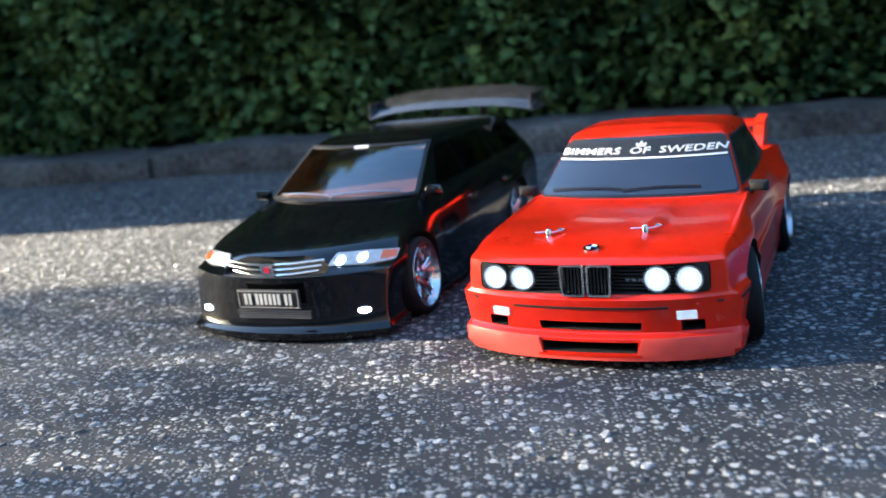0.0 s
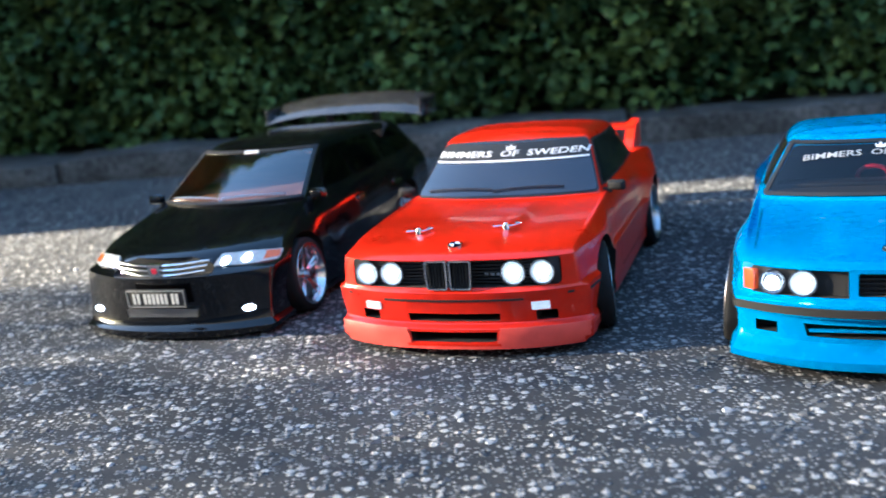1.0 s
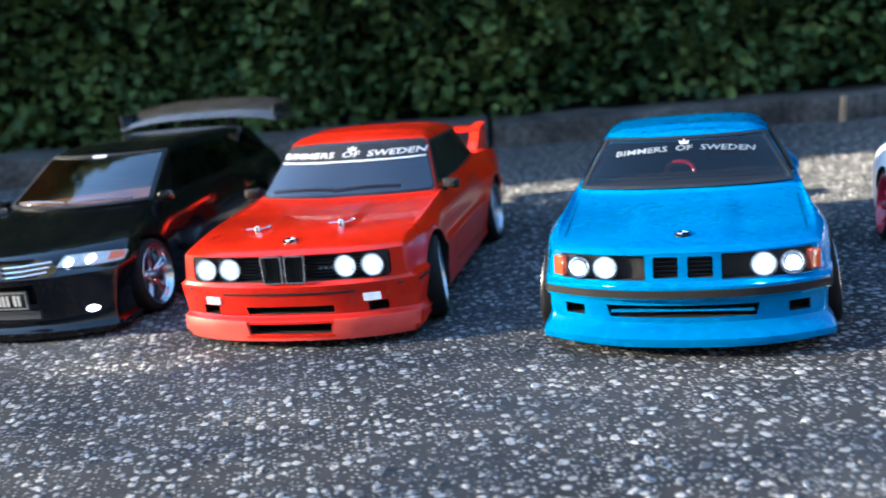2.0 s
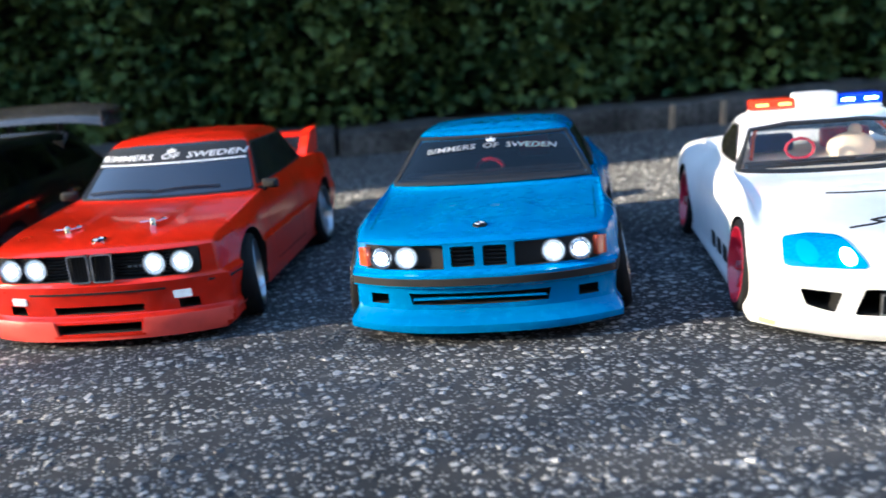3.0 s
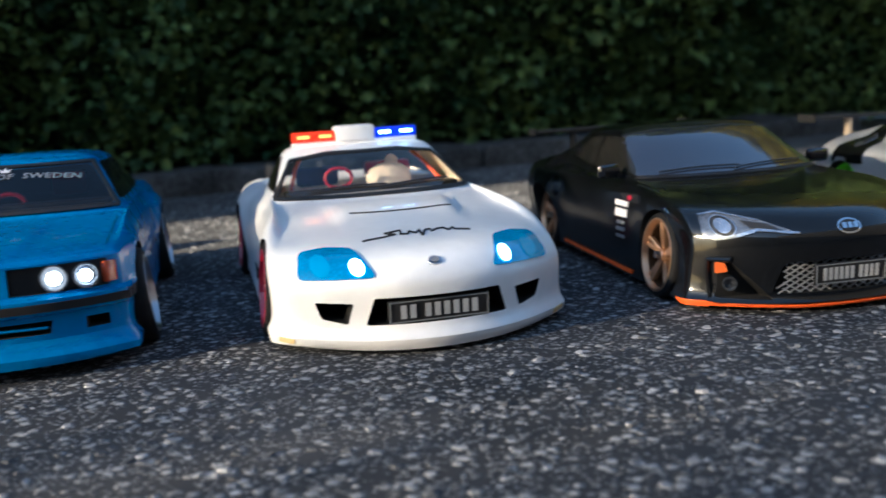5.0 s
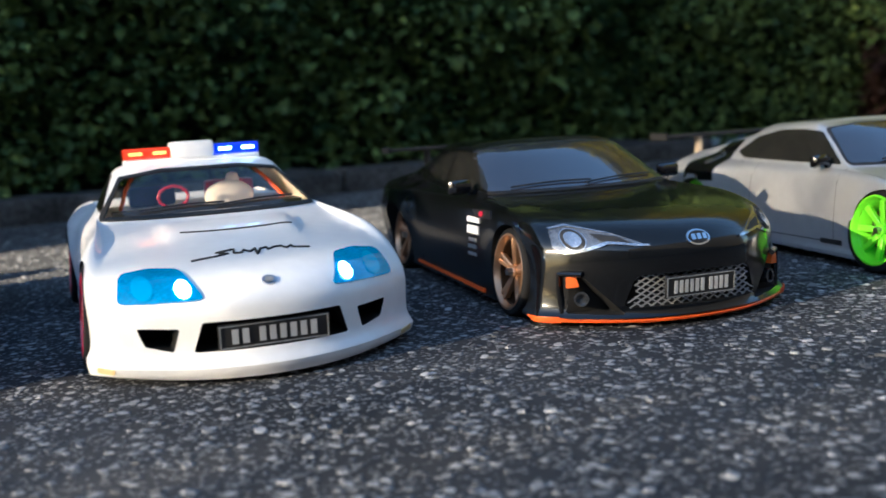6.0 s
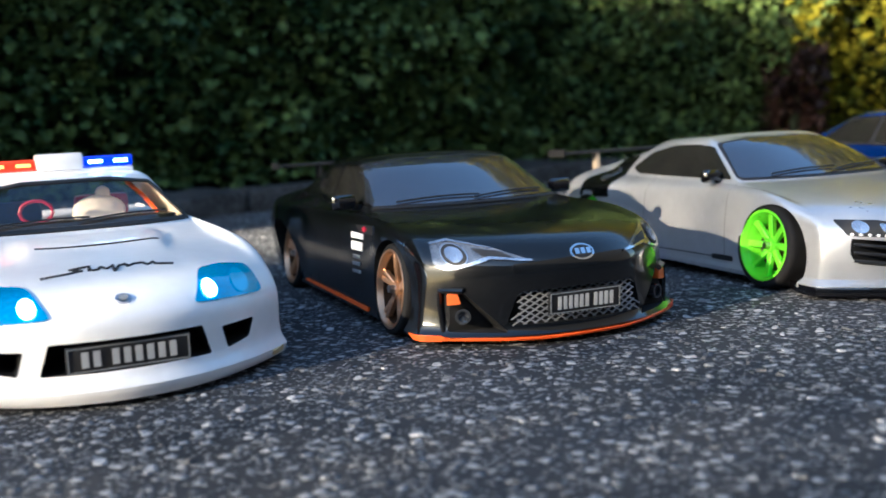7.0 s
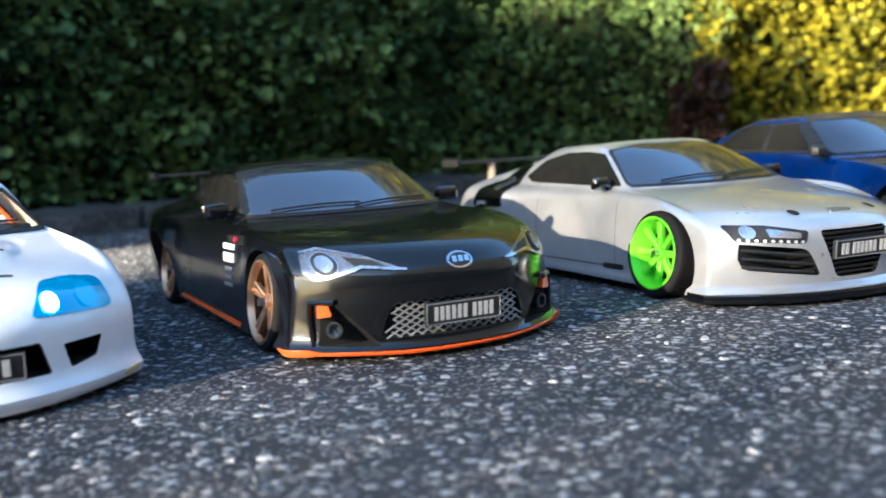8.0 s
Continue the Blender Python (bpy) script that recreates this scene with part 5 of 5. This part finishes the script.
    decal("screen_mark", T, rounded([(-0.007, 0.1248), (0.007, 0.1248), (0.007, 0.1262), (-0.007, 0.1262)], 0.0005), WHITE_PRINT, car, off=0.0016)
    for x0, x1 in ((-0.058, -0.004), (0.0, 0.056)):
        wiper(car, T, (x0, 0.0925), (x1, 0.0925), STEEL)
    mirror_pair(car, T, 0.0835, 0.135, 0.092, BLACK_PAINT, 0.9)
    for s in (-1, 1):
        pl = "right" if s > 0 else "left"
        for v in (0.218, 0.311):
            decal("door_handle", T, rounded([(v - 0.007, 0.0695), (v + 0.007, 0.0700), (v + 0.007, 0.0740), (v - 0.007, 0.0735)], 0.001), CHROME, car, plane=pl, off=0.002, sink=0.003)
    wing = part("roof_wing", wing_blade(0.0975, 0.398, 0.452, 0.1425, 0.0065), CARBON, car, "carbon fibre roof wing")
    for s in (-1, 1):
        part("wing_upright", box(s * 0.03 - 0.0015, s * 0.03 + 0.0015, 0.425, 0.440, 0.118, 0.146), BLACK, wing)
        part("wing_endplate", box(s * 0.0955 - 0.001, s * 0.0955 + 0.001, 0.398, 0.454, 0.129, 0.1475, 0.0005), CARBON, wing)
    four_wheels(car, sh, 0.0810, CHROME, spokes=5, twin=True, camber=5)
    return car


def navy_car():
    car = new_car("model_car", 1.262, -0.0325, -27.5, "dark blue model coupe with dark windows")
    car.scale = (1.05, 1.05, 1.05)
    sh = Shell((0.085, 0.342))
    sh.ring((0.000, 0.43), (0.0930, 0.092, 0.090), (0.040, 0.03), (0.008, 0.010, 0.012, 0.020), 0.9, power=2.3)
    sh.ring((-0.002, 0.44), (0.0920, 0.092, 0.092), (0.044, 0.03), (0.0400, 0.040, 0.042, 0.046), 0.2, (0.003, 0.004), 2.3)
    sh.ring((0.006, 0.436), (0.0860, 0.090, 0.090), (0.044, 0.03), (0.0620, 0.068, 0.072, 0.076), 0.2, (0.005, 0.006), 2.3)
    sh.ring((0.030, 0.428), (0.0800, 0.086, 0.084), (0.040, 0.03), (0.0700, 0.078, 0.082, 0.086), 0.1, (0.002, 0.003), 2.4)
    sh.ring((0.142, 0.370), (0.0780, 0.081, 0.074), (0.022, 0.016), (0.0820, 0.0850, 0.0880, 0.0900), 0.5)
    sh.ring((0.149, 0.362), (0.0760, 0.079, 0.072), (0.022, 0.016), (0.0832, 0.0865, 0.0890, 0.0910), 0.4)
    sh.ring((0.200, 0.310), (0.0600, 0.062, 0.056), (0.014, 0.012), (0.1150, 0.1180, 0.1170, 0.114), 0.4)
    sh.ring((0.215, 0.295), (0.0470, 0.050, 0.046), (0.012, 0.012), (0.1195, 0.1220, 0.1210, 0.118), 0.0)
    sh.build("body", NAVY_PAINT, car)
    T = sh.tree
    windscreen(car, T, 0.0745, 0.0865, 0.0595, 0.1140)
    for pl in ("left", "right"):
        decal("window_trim", T, [(0.166, 0.0868), (0.326, 0.0905), (0.292, 0.1142), (0.211, 0.1152)], BLACK, car, plane=pl, off=0.0004)
    door_gaps(car, T, 0.160, 0.256, 0.020, 0.086)
    side_windows(car, T, [[(0.172, 0.0900), (0.248, 0.0910), (0.246, 0.1135), (0.213, 0.1130)], [(0.254, 0.0910), (0.318, 0.0935), (0.290, 0.1120), (0.252, 0.1135)]])
    mirror_pair(car, T, 0.090, 0.172, 0.090, BLACK)
    four_wheels(car, sh, 0.0825, BLACK, spokes=8, camber=4)
    return car


# small pieces that several cars share
def ring_frame(poly, width, y0, depth):
    """A flat frame round an outline in (across, up)."""
    bm = bmesh.new()
    c = Vector((sum(p[0] for p in poly) / len(poly), sum(p[1] for p in poly) / len(poly)))
    rows = []
    for inset, y in ((0, y0 + depth), (0, y0), (width, y0), (width, y0 + depth)):
        row = []
        for p in poly:
            d = Vector(p) - c
            q = c + Vector((d.x - math.copysign(min(inset, abs(d.x)), d.x), d.y - math.copysign(min(inset, abs(d.y)), d.y)))
            row.append(bm.verts.new((q.x, y, q.y)))
        rows.append(row)
    for a, b in zip(rows, rows[1:] + rows[:1]):
        for i in range(len(a)):
            j = (i + 1) % len(a)
            bm.faces.new((a[i], a[j], b[j], b[i]))
    bmesh.ops.recalc_face_normals(bm, faces=bm.faces)
    return bm


def prism_front(poly, y0, y1):
    bm = bmesh.new()
    a = [bm.verts.new((p[0], y0, p[1])) for p in poly]
    b = [bm.verts.new((p[0], y1, p[1])) for p in poly]
    bm.faces.new(a)
    bm.faces.new(b)
    for i in range(len(a)):
        j = (i + 1) % len(a)
        bm.faces.new((a[i], a[j], b[j], b[i]))
    bmesh.ops.recalc_face_normals(bm, faces=bm.faces)
    return bm


def prism_top(poly, z0, z1):
    bm = prism_front(poly, z0, z1)
    for v in bm.verts:
        v.co = (v.co.x, v.co.z, v.co.y)
    bmesh.ops.recalc_face_normals(bm, faces=bm.faces)
    return bm


def prism_side(poly, x0, x1):
    bm = prism_front(poly, x0, x1)
    for v in bm.verts:
        v.co = (v.co.y, v.co.x, v.co.z)
    bmesh.ops.recalc_face_normals(bm, faces=bm.faces)
    return bm


def lamp(car, at, r, face, depth=0.008, core=None):
    """A round headlamp: a chrome bowl ring, the lens, and a lit core where there is one."""
    ring = part("headlamp", lathe([(depth, r * 0.9), (0.0, r), (-0.0012, r), (-0.0012, r * 0.88), (0.001, r * 0.86)], 32, "y"), CHROME, car)
    ring.matrix_basis = pose(*at)
    part("headlamp_lens", lathe([(0.001, r * 0.87), (-0.0008, r * 0.6), (-0.0014, r * 0.3), (-0.0016, r * 0.01)], 32, "y"), face, ring)
    if core and core is not face:
        part("headlamp_bulb", lathe([(-0.0012, r * 0.52), (-0.0024, r * 0.35), (-0.0028, r * 0.01)], 24, "y"), core, ring)


def windscreen(car, tree, h0, z0, h1, z1, mat=None, frame=None, arch=0.0):
    poly = rounded([(-h0, z0), (h0, z0), (h1, z1), (h1 * 0.5, z1 + arch), (-h1 * 0.5, z1 + arch), (-h1, z1)], 0.004)
    if frame is False:
        # a seal in four strips, so that the pane stays clear
        e = 0.0014
        for q in ([(-h0 - 0.001, z0 - 0.001), (h0 + 0.001, z0 - 0.001), (h0 - 0.002, z0 + e * 0.6), (-h0 + 0.002, z0 + e * 0.6)], [(-h1 - 0.001, z1 - e * 0.6), (-h1 * 0.5, z1 + arch - e * 0.6), (h1 * 0.5, z1 + arch - e * 0.6), (h1 + 0.001, z1 - e * 0.6), (h1, z1 + 0.001), (h1 * 0.5, z1 + arch + 0.001), (-h1 * 0.5, z1 + arch + 0.001), (-h1, z1 + 0.001)],
                  [(-h0 - 0.001, z0), (-h0 + e, z0), (-h1 + e, z1), (-h1 - 0.001, z1)], [(h0 - e, z0), (h0 + 0.001, z0), (h1 + 0.001, z1), (h1 - e, z1)]):
            decal("screen_seal", tree, q, BLACK, car, off=0.0014)
        pane = decal("windscreen", tree, poly, mat, car, off=0.0009, sink=0)
        pane.visible_shadow = False
        return
    decal("screen_seal", tree, rounded([(-h0 - 0.0018, z0 - 0.0012), (h0 + 0.0018, z0 - 0.0012), (h1 + 0.0014, z1 + 0.0012), (h1 * 0.5, z1 + arch + 0.0012), (-h1 * 0.5, z1 + arch + 0.0012), (-h1 - 0.0014, z1 + 0.0012)], 0.004), frame or BLACK, car, off=0.0004)
    decal("windscreen", tree, poly, mat or TINT, car, off=0.0009)


def door_gaps(car, tree, v0, v1, z0, z1):
    """The gaps in front of and behind each door, as thin dark seams."""
    for pl in ("left", "right"):
        for v in (v0, v1):
            decal("door_gap", tree, [(v, z0), (v + 0.0005, z0), (v + 0.0005, z1), (v, z1)], LINING, car, plane=pl, off=0.00025, step=0.006, sink=0)
        decal("door_gap", tree, [(v0, z0), (v1, z0), (v1, z0 + 0.0008), (v0, z0 + 0.0008)], LINING, car, plane=pl, off=0.00025, step=0.01, sink=0)


def side_windows(car, tree, polys, mat=None):
    for pl in ("left", "right"):
        for poly in polys:
            pane = decal("side_window", tree, rounded(poly, 0.004), mat or SIDE_TINT, car, plane=pl, off=0.0007, sink=0 if mat else 0.0012)
            if mat:
                pane.visible_shadow = False


def wiper(car, tree, a, b, mat=None):
    pts = []
    for k in range(9):
        t = k / 8
        hit, n = landing(tree, (a[0] + (b[0] - a[0]) * t, a[1] + (b[1] - a[1]) * t + 0.0012 * math.sin(math.pi * t)), "front")
        if hit:
            pts.append(hit + n * 0.0022)
    if len(pts) > 2:
        part("wiper", tube(pts, 0.0007, 6), mat or BLACK, car)


def hood_clip(car, tree, u, v):
    hit, n = landing(tree, (u, v), "top")
    post = part("body_clip", lathe([(-0.001, 0.0022), (0.004, 0.002), (0.005, 0.0014), (0.0052, 0.0001)], 16, "z"), CHROME, car, "chrome body clip")
    post.matrix_basis = Matrix.Translation(hit)
    part("clip_wire", tube([(-0.010, 0.001, 0.002), (-0.003, 0, 0.0025), (0.004, 0.001, 0.0022), (0.010, 0.004, 0.0035), (0.006, 0.005, 0.004)], 0.0007, 6), CHROME, post)


def crown(car, tree, u, z, s):
    poly = [(u - s, z - 0.4 * s), (u + s, z - 0.4 * s), (u + 1.25 * s, z + 0.45 * s), (u + 0.5 * s, z), (u, z + 0.8 * s), (u - 0.5 * s, z), (u - 1.25 * s, z + 0.45 * s)]
    decal("crown_mark", tree, poly, WHITE_PRINT, car, off=0.0018, sink=0)


def script_mark(car, tree):
    """The handwritten black mark on the bonnet, as plain brush strokes."""
    pts = [(-0.036, 0.0350), (-0.022, 0.0372), (-0.014, 0.0405), (-0.020, 0.0450), (-0.009, 0.0490), (-0.0105, 0.0400), (-0.006, 0.0390), (-0.004, 0.0450), (-0.001, 0.0395),
           (0.003, 0.0460), (0.002, 0.0320), (0.006, 0.0440), (0.010, 0.0460), (0.010, 0.0405), (0.014, 0.0450), (0.019, 0.0460), (0.021, 0.0405), (0.025, 0.0460), (0.0255, 0.0410), (0.038, 0.0380)]
    out = []
    for a, b in zip(pts, pts[1:]):
        for k in range(4):
            t = k / 4
            hit, n = landing(tree, (a[0] + (b[0] - a[0]) * t, a[1] + (b[1] - a[1]) * t), "top")
            if hit:
                out.append(hit + n * 0.0002)
    part("bonnet_mark", tube(out, 0.0009, 6), LINING, car, "black handwritten mark on the bonnet")


def mesh_grille(car):
    """Crossed wires in the front opening."""
    back = part("grille", box(-0.047, 0.047, 0.018, 0.020, 0.013, 0.035), LINING, car)
    bm = bmesh.new()
    for d in (-1, 1):
        for k in range(-15, 16):
            c = k * 0.0066
            a, b = Vector((c - d * 0.0175, 0.0135)), Vector((c + d * 0.0175, 0.0340))
            pts = [a.lerp(b, t / 6) for t in range(7)]
            pts = [p for p in pts if abs(p.x) < 0.0470 - 0.0065 * (p.y - 0.0135) / 0.02]
            if len(pts) > 1:
                t = tube([(p.x, 0.0045 + 0.0045 * (abs(p.x) / 0.047) ** 2.2, p.y) for p in pts], 0.00055, 4)
                me = mesh_of(t, "w")
                bm.from_mesh(me)
                bpy.data.meshes.remove(me)
    tagged(part("grille_mesh", bm, MESH, back, smooth=0), kind="stuff")


def front_blade(front, half, bow, power, z0, z1, depth):
    """A flat splitter round the front of a car, as thick as z0 to z1, with a rounded upper edge."""
    bm = bmesh.new()
    rows = []
    for k in range(-25, 26):
        q = max(-1, min(1, k / 24))
        y = front + bow * abs(q) ** power + (0.014 if abs(k) == 25 else 0)
        rows.append([bm.verts.new((half * q * f, y + d, z)) for f, d, z in ((1, 0.0006, z0), (1, 0, z0 * 0.5 + z1 * 0.5), (0.996, 0.0012, z1), (0.90, depth * 0.5, z1), (0.90, depth * 0.5, z0))])
    for a, b in zip(rows, rows[1:]):
        for i in range(5):
            bm.faces.new((a[i], a[(i + 1) % 5], b[(i + 1) % 5], b[i]))
    bm.faces.new(rows[0])
    bm.faces.new(rows[-1])
    bmesh.ops.recalc_face_normals(bm, faces=bm.faces)
    return bm


def wing_blade(h, v0, v1, z, sag):
    """An arched wing: highest in the middle, thin at the rear."""
    bm = bmesh.new()
    rows = []
    for k in range(21):
        u = -h + 2 * h * k / 20
        d = z + 0.008 - sag * abs(u / h) ** 3 * 1.2
        rows.append([bm.verts.new((u, v0 + (v1 - v0) * a, d + b)) for a, b in ((0, -0.0125), (0.03, -0.0095), (0.4, -0.0005), (1, 0.0060), (1, 0.0045), (0.4, -0.0060))])
    for a, b in zip(rows, rows[1:]):
        for i in range(6):
            bm.faces.new((a[i], a[(i + 1) % 6], b[(i + 1) % 6], b[i]))
    bm.faces.new(rows[0])
    bm.faces.new(rows[-1])
    bmesh.ops.recalc_face_normals(bm, faces=bm.faces)
    return bm


def light_bar():
    """The light bar on the white car's roof: a white box between a red and a blue lens, on a flat foot."""
    bar = tagged(new("light_bar"), "light bar with lit red and blue lenses on a roof", "light bar")
    bar.matrix_basis = pose(0.5886, 0.3738, 0, 0, 0, -22.31) @ pose(0, 0.262, 0.1150)
    part("foot", box(-0.052, 0.052, -0.010, 0.010, -0.002, 0.0028, 0.0015), WHITE_PAINT, bar)
    part("speaker_box", box(-0.0165, 0.0165, -0.012, 0.012, 0.002, 0.0148, 0.003), WHITE_PAINT, bar)
    for s, m, e in ((-1, RED_LENS, RED_LED), (1, BLUE_LENS_DARK, BLUE_LED)):
        ln = part("lens", box(min(s * 0.0168, s * 0.0520), max(s * 0.0168, s * 0.0520), -0.0095, 0.0095, 0.0028, 0.0115, 0.0018), m, bar)
        for k in range(2):
            c = s * (0.025 + 0.018 * k)
            part("bulb", box(c - 0.005, c + 0.005, -0.0105, -0.009, 0.0060, 0.0085, 0.0006), e, ln)
    return bar


NAVY_CLOTH = material("navy_cloth", (0.03, 0.035, 0.12), 0.8, vary=0.3, scale=50)
PLAIN_WHITE = material("plain_white", (0.88, 0.84, 0.78), 0.6)
LIP_RED = material("pale_red_lip", (0.72, 0.07, 0.05), 0.4, vary=0.08, scale=15)
BLUE_LENS = material("blue_lens", (0.001, 0.16, 0.41), 0.12, coat=1.0, emit=(0.0, 0.42, 0.70), strength=0.036, vary=0.25, scale=60)
BLUE_BOWL = material("blue_bowl", (0.005, 0.22, 0.50), 0.15, coat=1.0, emit=(0.0, 0.45, 0.75), strength=0.045)
BLUE_LED = material("blue_lamp_lit", (0.5, 0.8, 1.0), 0.3, emit=(0.45, 0.85, 1.0), strength=2.5)
BLUE_LENS_DARK = material("dark_blue_lens", (0.01, 0.03, 0.5), 0.15, coat=1.0, emit=(0.02, 0.06, 0.9), strength=0.14)
RED_LENS = material("red_lens", (0.7, 0.03, 0.01), 0.15, coat=1.0, emit=(0.9, 0.05, 0.01), strength=0.14)
RED_LED = material("red_lamp_lit", (1.0, 0.3, 0.1), 0.3, emit=(1.0, 0.25, 0.04), strength=1.0)
PALE_AMBER = material("pale_amber", (0.8, 0.62, 0.3), 0.3)
CRIMSON = material("crimson", (0.45, 0.01, 0.04), 0.3, coat=0.6)
ORANGE = material("orange_trim", (0.85, 0.12, 0.01), 0.4)
DIM_PRINT = material("grey_print", (0.34, 0.35, 0.37), 0.5)
DARK_LENS = material("smoked_reflector", (0.09, 0.095, 0.105), 0.14, 0.7, coat=1.0, vary=0.35, scale=90)
FADED = material("faded_print", (0.22, 0.23, 0.24), 0.6)
BRONZE = material("bronze_metal", (0.62, 0.36, 0.20), 0.34, 0.85, coat=0.3)
BRONZE_DARK = material("dark_bronze_barrel", (0.12, 0.065, 0.035), 0.4, 0.8)
MESH = material("bright_wire", (0.50, 0.51, 0.53), 0.35, 0.6)
PALE_LENS = material("pale_lens", (0.55, 0.55, 0.52), 0.15, coat=1.0, vary=0.3, scale=120)
HEAD_LENS = material("clear_lamp_inside", (0.20, 0.21, 0.23), 0.2, 0.6, coat=1.0, vary=0.5, scale=110)
LIME = material("lime_plastic", (0.22, 0.80, 0.01), 0.35, coat=0.3)
TAN = material("tan_bracket", (0.42, 0.34, 0.25), 0.5)
CARBON = material("carbon_fibre", (0.020, 0.021, 0.025), 0.22, coat=1.0, vary=0.5, scale=90)
SIDE_GLASS = thin_glass("side_glass", (0.14, 0.14, 0.15))
DARK_SCREEN = thin_glass("smoked_screen", (0.42, 0.42, 0.44))
AMBER_DEEP = material("deep_amber_lens", (0.55, 0.07, 0.015), 0.12, coat=1.0)
CLEAR_SCREEN = thin_glass("clear_screen", (0.95, 0.90, 0.82))
VAN_SCREEN = thin_glass("van_screen", (0.52, 0.49, 0.48), ior=2.6)
# brown cabin lining, its colour raised to hold sunlight from the side windows
SUNLIT_BROWN = material("sunlit_brown_lining", (0.30, 0.14, 0.08), 0.8, vary=0.4, scale=20)

van()
red_car()
blue_car()
white_car()
light_bar()
black_coupe()
silver_car()
navy_car()
